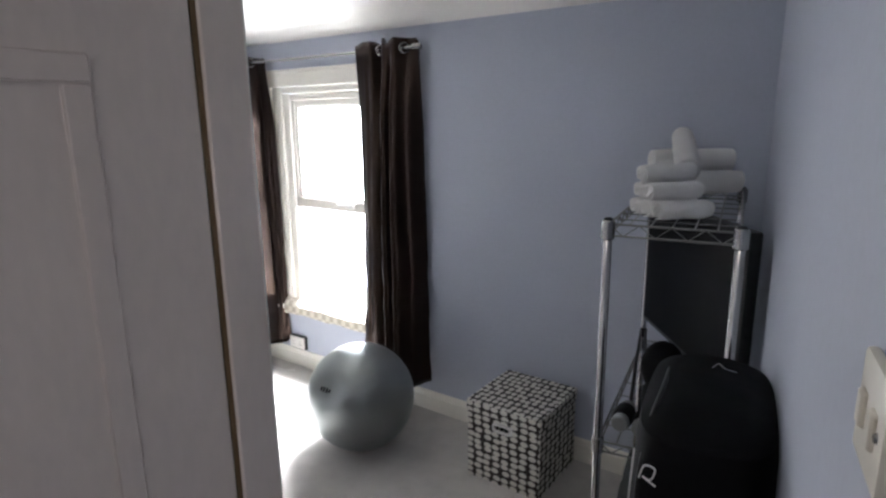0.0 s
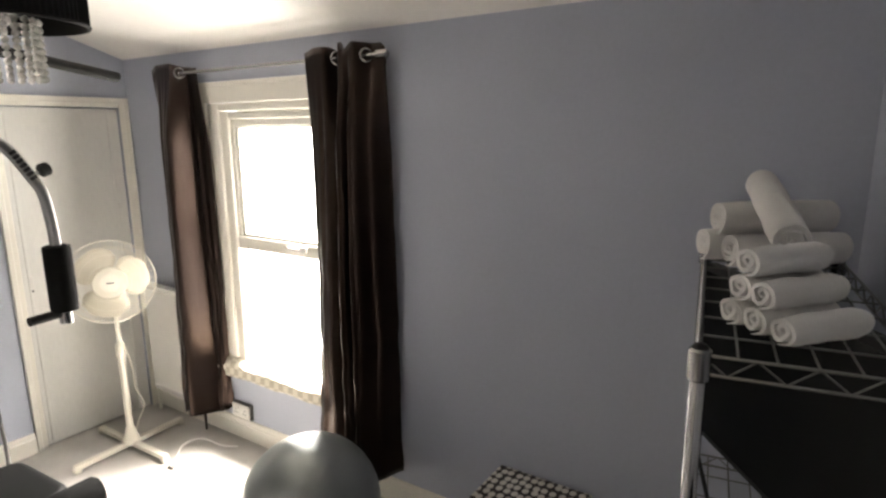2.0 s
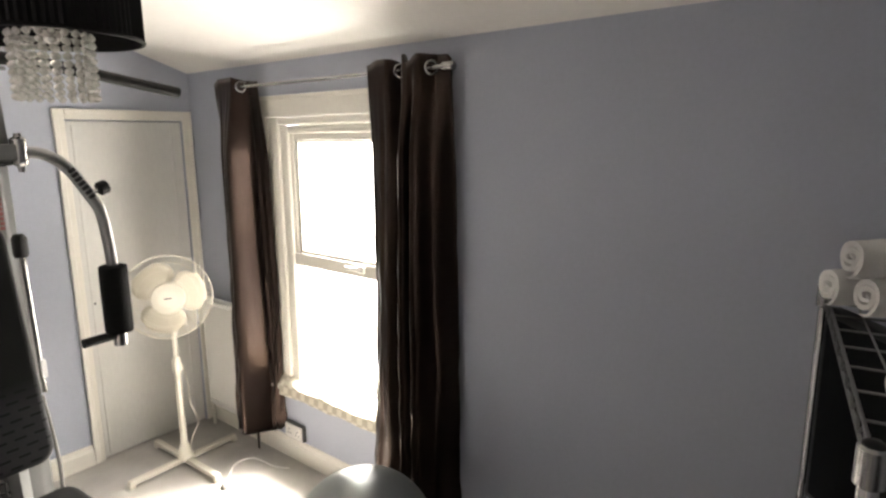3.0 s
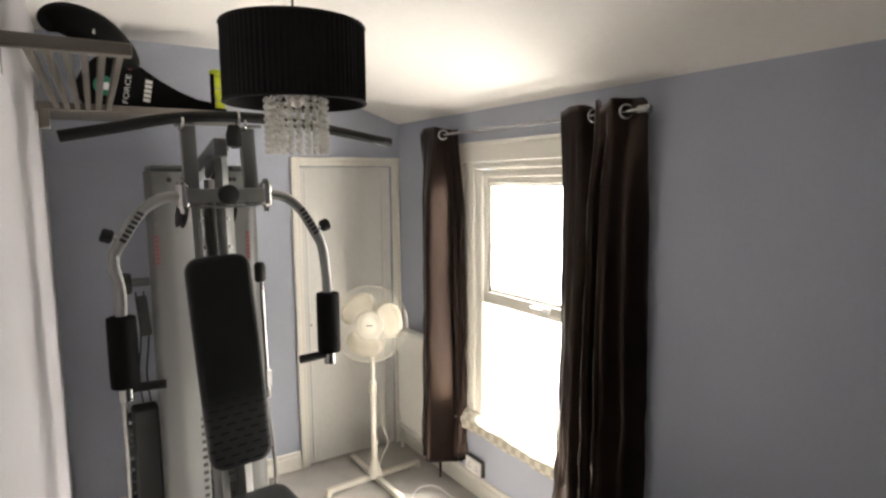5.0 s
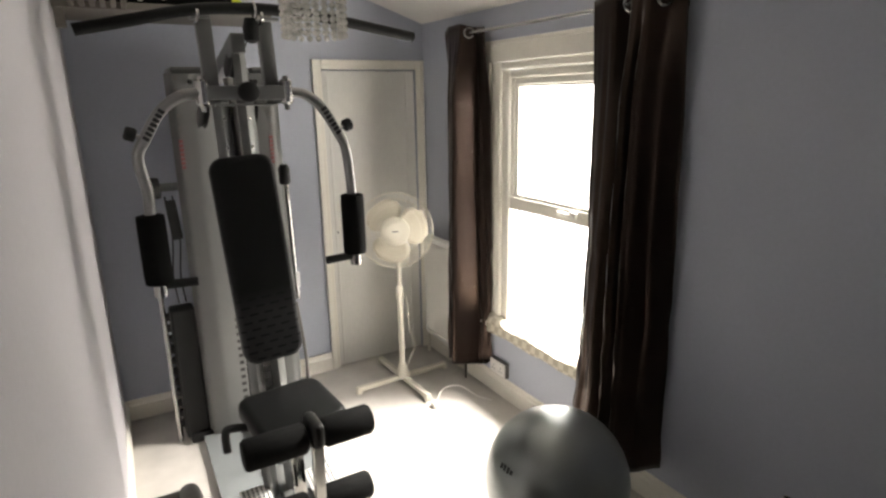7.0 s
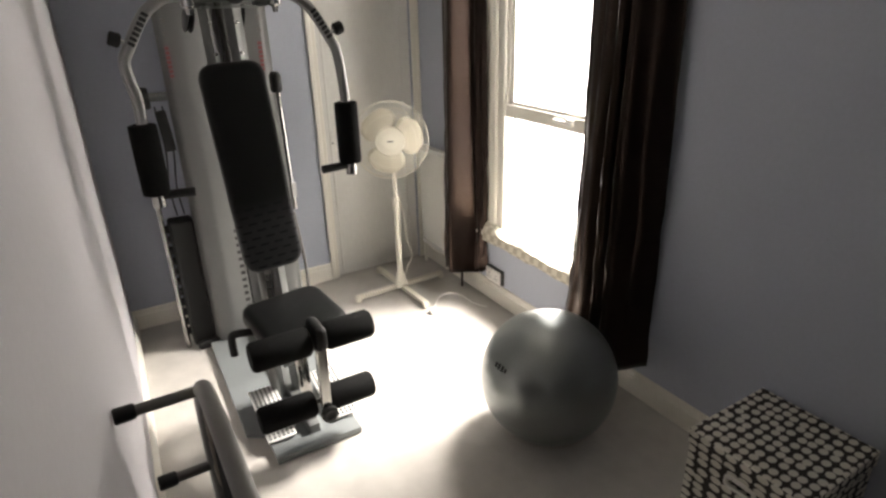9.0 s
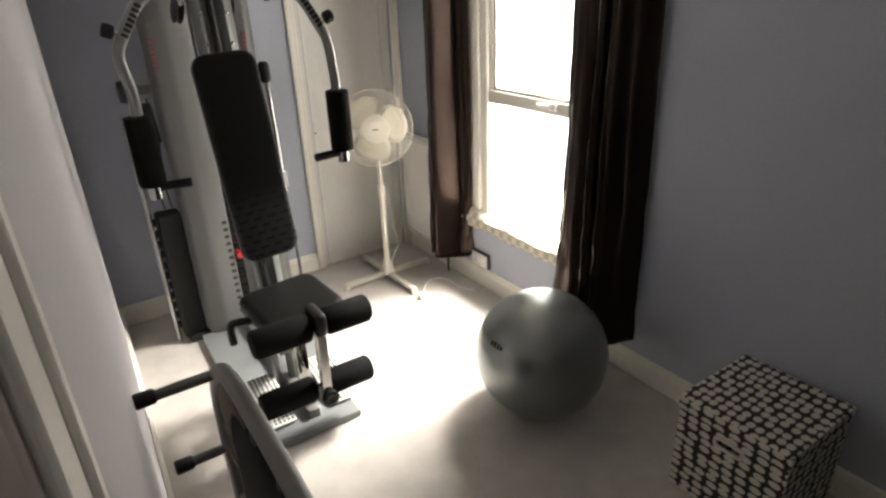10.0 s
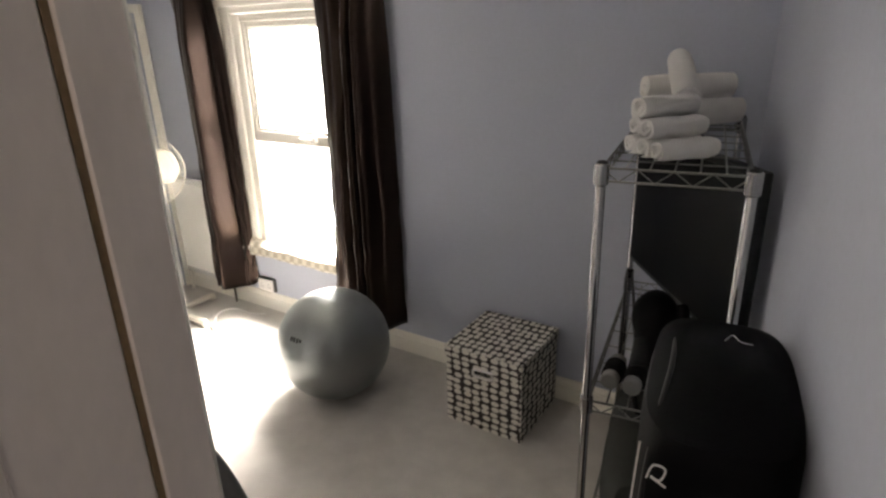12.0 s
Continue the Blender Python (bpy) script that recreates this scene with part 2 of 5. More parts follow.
# partition with the doorway, splayed end wall, landing
structure("wall_partition", prism([(XF, YL0), (XJ - 0.03, YL1 + 0.001), (XJ - 0.03, YL1 - 0.115), (XF, YL0 - 0.12)], 0, ZC), PARTITION,
          "lavender painted partition wall beside the doorway, floor bounce in its colour", "wall")
structure("wall_over_door", prism([(XJ - 0.03, YL1), (XR1, YL1), (XR1 + 0.02, YL1 - 0.115), (XJ - 0.03, YL1 - 0.115)], 2.06, ZC), WALL,
          "lavender painted wall above the doorway", "wall")
structure("wall_end", prism([(XR0, YW), (XR2, YB), (XR2 + 0.15, YB), (XR0 + 0.15, YW)], 0, ZC), WALL,
          "lavender painted end wall with a light switch", "wall")
structure("wall_landing_back", box(-2.4, YB - 0.12, 0, 0.6, YB, ZC), WALL, "plain painted landing wall", "wall")
structure("wall_landing_side", box(-2.4, YB, 0, -2.28, 0.3, ZC), WALL, "plain painted landing side wall", "wall")


def skirting(name, a, b, inward, h=0.125, t=0.018):
    """A moulded board along a wall from a to b; inward is the side the room lies on."""
    a, b, n = Vector((*a, 0)), Vector((*b, 0)), Vector((*inward, 0)).normalized()
    bm = bmesh.new()
    pr = [(0, 0), (t, 0), (t, h * 0.72), (t * 0.7, h * 0.8), (t * 0.55, h * 0.93), (t * 0.2, h), (0, h)]
    r0 = [bm.verts.new(a + n * p + Vector((0, 0, z))) for p, z in pr]
    r1 = [bm.verts.new(b + n * p + Vector((0, 0, z))) for p, z in pr]
    for i in range(len(pr)):
        j = (i + 1) % len(pr)
        bm.faces.new((r0[i], r0[j], r1[j], r1[i]))
    bm.faces.new(r0)
    bm.faces.new(r1[::-1])
    return structure(name, bm, GLOSS, "white gloss painted skirting board", "skirting board")


skirting("baseboard_window", (XF, YW), (XR0, YW), (0, -1))
skirting("baseboard_far", (XF, YL0), (XF, DY0 - 0.061), (1, 0))
skirting("baseboard_partition", (XF, YL0), (XJ - 0.11, YL1 + 0.004), (0.034, 1))
skirting("baseboard_end", (XR0, YW), (XR1, YL1), (-1, -0.17))


# cupboard door
def cupboard_door():
    d = thing("door_1", "white painted flush cupboard door, closed, in a moulded frame", "door", kind="structure")
    part("leaf", box(XF - 0.045, DY0 + 0.004, 0.006, XF - 0.008, DY1 - 0.004, DZ - 0.004, 0.003), DOORP, d)
    # sunk panel edge: four thin beads round a large flat panel
    for name, a in (("bead", (DY0 + 0.03, 0.03, DY0 + 0.045, DZ - 0.03)), ("bead", (DY1 - 0.075, 0.03, DY1 - 0.06, DZ - 0.03))):
        part(name, box(XF - 0.010, a[0], a[1], XF - 0.003, a[2], a[3], 0.002), DOORP, d)
    part("latch_plate", box(XF - 0.010, DY0 + 0.035, 0.97, XF - 0.002, DY0 + 0.055, 1.04, 0.002), PLASTIC, d, "small white latch plate")
    part("keyhole", lathe([(0.006, 0), (0.006, 0.004)], 10, m=T(XF - 0.004, DY0 + 0.045, 0.955) @ pose(0, 0, 0, 0, 90, 0)), PRINT_BLACK, d, "dark keyhole")
    w, t = 0.060, 0.022
    for nm, a in (("jamb_casing", (DY0 - w, 0, DY0 - 0.001, DZ + w)), ("jamb_casing", (DY1 + 0.001, 0, min(DY1 + w, YW - 0.002), DZ + w)),
                  ("head_casing", (DY0 - 0.001, DZ + 0.001, DY1 + 0.001, DZ + w))):
        bm = box(XF, a[0], a[1], XF + t * 0.6, a[2], a[3], 0.004)
        if nm == "head_casing":
            box(XF, a[0], a[3] - 0.03, XF + t, a[2], a[3], 0.005, bm=bm)
        elif a[0] < DY0:
            box(XF, a[0], a[1], XF + t, a[0] + 0.03, a[3], 0.005, bm=bm)
        else:
            box(XF, a[2] - 0.022, a[1], XF + t, a[2], a[3], 0.005, bm=bm)
        part(nm, bm, GLOSS, d)


cupboard_door()


# doorway lining and the open room door
def room_door():
    d = thing("door_2", "white painted panelled room door, standing open at the jamb", "door", kind="structure")
    y0, y1 = YL1 - 0.115, YL1
    part("lining", box(XJ - 0.03, YL1 - 0.066, 0, XJ, y1 + 0.004, 2.03, 0.003), OLDDOOR, d)
    part("bare_edge", box(XJ - 0.05, YL1 - 0.0745, 0, XJ - 0.004, YL1 - 0.0665, 2.03), BROWN, d, "bare brown strip in the hinge gap")
    part("head_lining", box(XJ, YL1 - 0.115, 2.03, XR1 - 0.004, y1 + 0.004, 2.058, 0.003), GLOSS, d)
    bm = box(XJ - 0.10, YL1 + 0.004, 0, XJ - 0.006, YL1 + 0.012, 2.10, 0.003)
    box(XJ - 0.10, YL1 + 0.004, 0, XJ - 0.07, YL1 + 0.017, 2.10, 0.004, bm=bm)
    part("architrave", bm, GLOSS, d)
    leaf = part("leaf", box(XJ - 0.041, YL1 - 0.83, 0.01, XJ - 0.003, YL1 - 0.075, 2.02, 0.004), OLDDOOR, d)
    for z0, z1 in ((0.22, 0.92), (1.08, 1.86)):
        for ya, yb in ((YL1 - 0.74, YL1 - 0.51), (YL1 - 0.44, YL1 - 0.21)):
            bm = bmesh.new()
            for a in ((ya, z0, yb, z0 + 0.034), (ya, z1 - 0.034, yb, z1), (ya, z0 + 0.034, ya + 0.034, z1 - 0.034), (yb - 0.034, z0 + 0.034, yb, z1 - 0.034)):
                box(XJ - 0.004, a[0], a[1], XJ - 0.0005, a[2], a[3], 0.003, bm=bm)
            part("panel_moulding", bm, OLDDOOR, leaf)


room_door()


# window
def window():
    w = thing("window_1", "white painted window with two large panes and a moulded frame", "window", kind="structure")
    y = YW
    for x0, x1 in ((WX0 - 0.06, WX0), (WX1, WX1 + 0.06)):
        part("window_frame", box(x0, y - 0.018, WZ0 - 0.03, x1, y + 0.005, WZ1, 0.004), GLOSS, w)
    bm = box(WX0 - 0.06, y - 0.018, WZ1 - 0.03, WX1 + 0.06, y + 0.004, WZ1 + 0.075, 0.004)
    box(WX0 - 0.06, y - 0.026, WZ1 + 0.06, WX1 + 0.06, y + 0.004, WZ1 + 0.082, 0.004, bm=bm)
    part("head_board", bm, GLOSS, w)
    # stepped mouldings into the opening; the innermost only round the upper sash
    for k, (a0, a1, top, yy) in enumerate(((0.0, 0.088, 0.0, -0.004), (0.078, 0.150, 0.045, 0.012), (0.138, 0.178, 0.082, 0.026))):
        bm = bmesh.new()
        foot = 1.20 if k == 2 else WZ0
        for a in ((WX0 + a0, foot, WX0 + a1, WZ1 - 0.03 - top), (WX1 - 0.046 - top, foot, WX1 - top, WZ1 - 0.03 - top),
                  (WX0 + a1, WZ1 - 0.072 - top, WX1 - 0.046 - top, WZ1 - 0.03 - top)):
            box(a[0], y + yy, a[1], a[2], y + yy + 0.07, a[3], 0.010, bm=bm, seg=3)
        part("window_frame", bm, GLOSS, w)
    gx0, gx1 = WX0 + 0.184, WX1 - 0.114
    part("mid_rail", box(WX0 + 0.148, y + 0.020, 1.186, gx1 + 0.012, y + 0.08, 1.256, 0.006, seg=2), GLOSS, w)
    part("window_sill", box(WX0 - 0.08, y - 0.036, WZ0 - 0.035, WX1 + 0.06, y + 0.14, WZ0 + 0.004, 0.008, seg=2), GLOSS, w)
    for z0, z1 in ((1.256, WZ1 - 0.14), (WZ0, 1.186)):
        if z0 < 1:
            gx0 = WX0 + 0.126
        part("sash", box(gx0 - 0.005, y + 0.034, z0, gx0 + 0.022, y + 0.070, z1, 0.004), GLOSS, w)
        part("sash", box(gx1 - 0.022, y + 0.034, z0, gx1 + 0.005, y + 0.070, z1, 0.004), GLOSS, w)
        if z0 > 1:
            part("sash", box(gx0, y + 0.034, z0, gx1, y + 0.070, z0 + 0.02, 0.004), GLOSS, w)
            part("sash", box(gx0, y + 0.034, z1 - 0.025, gx1, y + 0.070, z1 + 0.01, 0.004), GLOSS, w)
        g = part("pane", box(gx0, y + 0.050, z0 + 0.010, gx1, y + 0.054, z1), GLASS, w)
        g.visible_shadow = False
    bm = box(-2.76, y - 0.002, 1.222, -2.62, y + 0.014, 1.239, 0.005)
    box(-2.67, y + 0.000, 1.214, -2.62, y + 0.022, 1.252, 0.005, bm=bm)
    part("window_handle", bm, PLASTIC, w, "white casement handle")


window()


# ---- window dressing ----
ROD_Y, ROD_Z = 2.46, 2.152


def ease(knots, u):
    """A smooth run through (place, value) knots."""
    for (u0, a), (u1, b) in zip(knots, knots[1:]):
        if u <= u1:
            t = (u - u0) / (u1 - u0)
            return a + (b - a) * t * t * (3 - 2 * t)
    return knots[-1][1]


def curtain(x0, x1, z0, flare, lean, head, body, crown, rings, seed, label):
    """A hanging satin panel, threaded on the pole by eyelets, that falls in uneven folds."""
    rnd = random.Random(seed)
    c = thing("curtain", label, "curtain", group="curtains at the window")
    nu, nv, zt = 130, 64, ROD_Z + 0.036
    bm = bmesh.new()
    off = rnd.uniform(0, 20)
    rows = []
    for j in range(nv + 1):
        v = j / nv
        w = min(1.0, v / 0.22)
        w = w * w * (3 - 2 * w)
        row = []
        for i in range(nu + 1):
            u = i / nu
            ud = u + 0.025 * math.sin(2.6 * v + off) * w * math.sin(math.pi * u)
            y = (1 - w) * ease(head, u) + w * ease(body, ud) * (0.75 + 0.35 * v)
            crumple = noise.noise(Vector((u * 7, v * 16, off))) * 0.017 * v * (0.35 + v) + noise.noise(Vector((u * 15, v * 3.0, off))) * 0.007
            xm = (x0 + x1) / 2
            x = xm + (x0 + (x1 - x0) * u - xm) * (1.0 + flare * v - 0.05 * math.sin(math.pi * v)) + 0.010 * math.sin(4 * v + 6 * u) + lean * v
            top = zt + ease(crown, u)
            hem = z0 + 0.018 * math.sin(9 * u + off) + 0.012 * noise.noise(Vector((u * 9, off, 1.0)))
            row.append(bm.verts.new((x, ROD_Y + y + crumple * w, top + (hem - top) * v)))
        rows.append(row)
    for a, b in zip(rows, rows[1:]):
        for i in range(nu):
            bm.faces.new((a[i], a[i + 1], b[i + 1], b[i]))
    cloth = part("cloth", bm, CURT, c)
    so = cloth.modifiers.new("thickness", "SOLIDIFY")
    so.thickness = 0.004
    for u in rings:
        x = x0 + (x1 - x0) * u
        m = T(x, ROD_Y, ROD_Z) @ pose(0, 0, 0, 0, 0, 58)
        ring = [m @ Vector((0.026 * math.cos(a), -0.004, 0.026 * math.sin(a))) for a in [2 * math.pi * q / 20 for q in range(21)]]
        part("eyelet", tube(ring, 0.0055, n=6, cap=False), STEEL, c, "steel eyelet ring")
    return c


c1 = curtain(-3.628, -3.295, 0.17, -0.20, 0.025, [(0, -0.03), (0.52, -0.035), (0.72, 0.035), (1, 0.02)],
             [(0, 0.0), (0.12, -0.07), (0.42, -0.105), (0.52, -0.115), (0.64, 0.05), (0.74, 0.052), (0.88, 0.064), (1, 0.072)],
             [(0, -0.012), (0.12, 0.012), (0.5, 0.014), (0.7, -0.004), (1, -0.012)], (0.62,), 3,
             "dark brown satin curtain hanging beside the radiator")
bm = tube([(-3.47, 2.445, 0.20), (-3.465, 2.445, 0.11), (-3.47, 2.447, 0.03)], [0.007, 0.008, 0.006], n=8)
part("tie_band", bm, CURT, c1, "narrow brown tie band")
curtain(-2.425, -2.012, 0.19, 0.10, 0.0, [(0, -0.03), (0.24, -0.035), (0.35, 0.035), (0.41, 0.035), (0.50, -0.035), (0.72, -0.035), (0.84, 0.035), (1, 0.03)],
        [(0, -0.025), (0.10, -0.035), (0.25, -0.04), (0.44, 0.03), (0.53, -0.105), (0.56, -0.09), (0.63, 0.01), (0.70, -0.115), (0.735, -0.10), (0.86, -0.03), (1, 0.055)],
        [(0, -0.006), (0.14, 0.012), (0.27, 0.012), (0.38, -0.018), (0.46, 0.028), (0.56, -0.012), (0.72, 0.02), (0.95, 0.016), (1, 0.0)], (0.40, 0.80), 8,
        "dark brown satin curtain hanging behind the exercise ball")

pole = thing("curtain_pole", "slim brushed steel curtain pole above the window", "curtain pole")
part("pole", tube([(-3.60, ROD_Y, ROD_Z), (-2.02, ROD_Y, ROD_Z)], 0.0095, n=14), STEEL, pole)
for x in (-2.005, -3.615):
    part("finial", lathe([(0.012, -0.03), (0.019, -0.026), (0.019, 0.022), (0.012, 0.028)], 16, m=T(x, ROD_Y, ROD_Z) @ pose(0, 0, 0, 0, 90, 0)), STEEL, pole)
for x in (-2.07, -3.50):
    bm = box(x - 0.012, ROD_Y - 0.004, ROD_Z - 0.008, x + 0.012, YW, ROD_Z + 0.008, 0.002)
    box(x - 0.016, YW - 0.006, ROD_Z - 0.03, x + 0.016, YW, ROD_Z + 0.03, 0.002, bm=bm)
    part("bracket", bm, STEEL, pole)


def sill_cloth():
    bm = bmesh.new()
    nu, nv = 60, 16
    rows = []
    for j in range(nv + 1):
        v = j / nv
        row = []
        for i in range(nu + 1):
            u = i / nu
            x = WX0 + 0.02 + (WX1 - WX0 - 0.04) * u
            n = noise.noise(Vector((u * 9, v * 2.5, 1.3)))
            flat = min(1.0, v / 0.62)
            drop = max(0.0, (v - 0.62) / 0.38)
            y = YW + 0.062 - 0.105 * flat - 0.006 * drop + 0.008 * n * (1 - drop)
            z = WZ0 + 0.006 + (0.028 + 0.022 * n + 0.055 * max(0, 1 - 7 * u)) * math.sin(math.pi * min(1, 0.15 + flat * 0.80)) * (1 - drop) - (0.058 + 0.012 * n) * drop
            row.append(bm.verts.new((x, y, z)))
        rows.append(row)
    for a, b in zip(rows, rows[1:]):
        for i in range(nu):
            bm.faces.new((a[i], a[i + 1], b[i + 1], b[i]))
    sc = part("sill_cloth", bm, CLOTH_PATTERN)
    sc.modifiers.new("thickness", "SOLIDIFY").thickness = 0.004
    tagged(sc, "crumpled pale patterned cloth lying along the window sill", "cloth")


def checked_cloth():
    m = mat("patterned_cloth", (0.62, 0.59, 0.50), 0.9, vary=0.1, scale=16, fine=200, bump=0.5)
    nt = m.node_tree
    b = nt.nodes["Principled BSDF"]
    tc = nt.nodes.new("ShaderNodeTexCoord")
    ck = nt.nodes.new("ShaderNodeTexChecker")
    ck.inputs["Scale"].default_value = 26
    ck.inputs["Color1"].default_value, ck.inputs["Color2"].default_value = (0.66, 0.62, 0.52, 1), (0.47, 0.43, 0.34, 1)
    nt.links.new(tc.outputs["Object"], ck.inputs["Vector"])
    nt.links.new(ck.outputs["Color"], b.inputs["Base Color"])
    return m


CLOTH_PATTERN = checked_cloth()
sill_cloth()


# ---- radiator, socket, switch ----
def radiator():
    r = thing("radiator", "white enamelled panel radiator under the curtain", "radiator")
    x0, x1, z0, z1, y0, y1 = -4.00, -3.645, 0.17, 0.885, 2.455, 2.505
    bm = bmesh.new()
    n = 34
    pts = []
    for i in range(n * 4 + 1):
        x = x0 + (x1 - x0) * i / (n * 4)
        pts.append((x, y0 + (0.006 if (i // 2) % 2 else 0.0)))
    poly = pts + [(x1, y1), (x0, y1)]
    prism(poly, z0 + 0.03, z1 - 0.03, bm)
    part("panel", bm, RADP, r, smooth=False)
    for z in (z0, z1 - 0.034):
        part("rail", box(x0 - 0.004, y0 - 0.004, z, x1 + 0.004, y1 + 0.004, z + 0.034, 0.008, seg=2), RADP, r)
    part("side_cap", box(x0 - 0.010, y0 - 0.002, z0 + 0.03, x0 - 0.001, YW - 0.012, z1 - 0.01, 0.004), RADP, r)
    bm = tube([(x0 + 0.03, 2.49, z0 + 0.015), (x0 - 0.02, 2.49, z0 + 0.015), (x0 - 0.035, 2.49, z0), (x0 - 0.035, 2.49, 0.0)], 0.011, n=10)
    part("pipe", bm, GLOSS, r)
    part("valve", lathe([(0.016, 0), (0.018, 0.01), (0.018, 0.05), (0.012, 0.06)], 14, m=T(x0 - 0.035, 2.49, z0 - 0.01)), PLASTIC, r, "white valve cap")
    for x in (x0 + 0.1, x1 - 0.1):
        part("bracket", box(x - 0.02, y1, z0 + 0.1, x + 0.02, YW, z1 - 0.1), RADP, r)


radiator()


def socket():
    s = thing("wall_socket", "white double wall socket above the skirting board", "socket")
    x0, x1, z0, z1 = -3.292, -3.142, 0.143, 0.231
    part("back_box", box(x0 - 0.004, YW - 0.026, z0 - 0.004, x1 + 0.004, YW, z1 + 0.004, 0.003), GREYTUBE, s, "grey surface mounting box")
    part("plate", box(x0, YW - 0.034, z0, x1, YW - 0.0255, z1, 0.004, seg=2), PLASTIC, s)
    part("lead", tube(curve_pts([(-3.47, YW - 0.012, 0.27), (-3.42, YW - 0.02, 0.235), (-3.36, YW - 0.02, 0.20), (-3.30, YW - 0.028, 0.195)], 5), 0.0035, n=6), RUBBER, s, "thin dark lead")
    for k in (0, 1):
        cx = x0 + 0.038 + k * 0.074
        for dx, dz in ((0, 0.016), (-0.011, -0.006), (0.011, -0.006)):
            part("pin_hole", box(cx + dx - 0.004, YW - 0.0355, z0 + 0.035 + dz, cx + dx + 0.004, YW - 0.033, z0 + 0.041 + dz), PRINT_BLACK, s, smooth=False)
        part("rocker", box(cx + 0.013, YW - 0.038, z0 + 0.058, cx + 0.022, YW - 0.032, z0 + 0.073, 0.001), PLASTIC, s)


socket()


def switch():
    """A double rocker plate on the splayed wall."""
    ang = math.degrees(math.atan2(XR1 - XR0, YW - YL1))
    y = 0.345
    x = XR1 + (YL1 - y) / (YW - YL1) * (XR1 - XR0)
    s = thing("light_switch", "cream plastic light switch plate on the lavender wall", "light switch", T(x, y, 1.57) @ pose(0, 0, 0, 0, 0, ang))
    part("plate", box(-0.010, -0.042, -0.042, 0, 0.042, 0.042, 0.004, seg=2), CREAM, s)
    for dy in (-0.018, 0.018):
        part("rocker", box(-0.014, dy - 0.008, -0.014, -0.008, dy + 0.008, 0.014, 0.002), CREAM, s)
    for dy in (-0.03, 0.03):
        part("screw", lathe([(0.004, 0), (0.003, 0.002)], 10, m=T(-0.010, dy, 0) @ pose(0, 0, 0, 0, -90, 0)), STEEL, s)


switch()


# ---- pendant lamp ----
def bead_mesh():
    bm = bmesh.new()
    bmesh.ops.create_icosphere(bm, subdivisions=2, radius=0.0077)
    me = bpy.data.meshes.new("bead")
    bm.to_mesh(me)
    bm.free()
    me.materials.append(CRYSTAL)
    return me


def pendant(x, y):
    p = thing("pendant_lamp", "black pleated drum pendant lamp with strings of crystal beads", "pendant lamp")
    z0, z1, r = 2.078, 2.266, 0.171
    bm = bmesh.new()
    n = 160
    outer0, outer1, inner0, inner1 = [], [], [], []
    for k in range(n):
        a = 2 * math.pi * k / n
        rr = r + (0.0025 if k % 2 else -0.0005) + 0.001 * noise.noise(Vector((k * 0.7, 0, 0)))
        ca, sa = math.cos(a), math.sin(a)
        outer0.append(bm.verts.new((x + rr * ca, y + rr * sa, z0)))
        outer1.append(bm.verts.new((x + rr * ca, y + rr * sa, z1)))
        inner0.append(bm.verts.new((x + (r - 0.004) * ca, y + (r - 0.004) * sa, z0)))
        inner1.append(bm.verts.new((x + (r - 0.004) * ca, y + (r - 0.004) * sa, z1)))
    for k in range(n):
        j = (k + 1) % n
        for a, b in ((outer0, outer1), (inner1, inner0), (inner0, outer0), (outer1, inner1)):
            bm.faces.new((a[k], a[j], b[j], b[k]))
    shade = part("shade", bm, SHADEM, p, smooth=False)
    for z in (z0 + 0.004, z1 - 0.004):
        ring = [(x + (r + 0.001) * math.cos(2 * math.pi * q / 48), y + (r + 0.001) * math.sin(2 * math.pi * q / 48), z) for q in range(49)]
        part("hem", tube(ring, 0.004, n=6, cap=False), SHADEM, shade)
    bm = bmesh.new()
    for q in range(3):
        a = 2 * math.pi * q / 3
        tube([(x, y, z1 - 0.03), (x + (r - 0.004) * math.cos(a), y + (r - 0.004) * math.sin(a), z1 - 0.006)], 0.002, bm, 6)
    part("spider", bm, STEEL, p)
    part("lamp_holder", lathe([(0.018, z1 - 0.12), (0.021, z1 - 0.1), (0.021, z1 - 0.04), (0.012, z1 - 0.01), (0.004, z1 + 0.01)], 16, m=T(x, y, 0)), BLACKMETAL, p)
    part("cord", tube([(x, y, z1), (x, y, ZC - 0.02)], 0.003, n=8), RUBBER, p)
    part("ceiling_rose", lathe([(0.05, ZC - 0.0), (0.05, ZC - 0.012), (0.03, ZC - 0.03), (0.006, ZC - 0.035)], 24, m=T(x, y, 0)), PLASTIC, p)
    rad = 0.072
    ring = [(x + rad * math.cos(2 * math.pi * q / 32), y + rad * math.sin(2 * math.pi * q / 32), z0 + 0.012) for q in range(33)]
    carrier = part("bead_ring", tube(ring, 0.003, n=6, cap=False), CHROME, p)
    me = bead_mesh()
    for k in range(21):
        a = 2 * math.pi * k / 21
        for j in range(9):
            b = new("bead", me)
            b.parent = carrier
            b.matrix_local = T(x + rad * math.cos(a), y + rad * math.sin(a), z0 + 0.008 - 0.0152 * j) @ Matrix.Rotation(0.4 * j + k, 4, "Z")
    part("bulb", lathe([(0.008, z1 - 0.12), (0.02, z1 - 0.135), (0.027, z1 - 0.16), (0.02, z1 - 0.185), (0.004, z1 - 0.195)], 16, m=T(x, y, 0)), PLASTIC, p)


pendant(-1.95, 1.064)


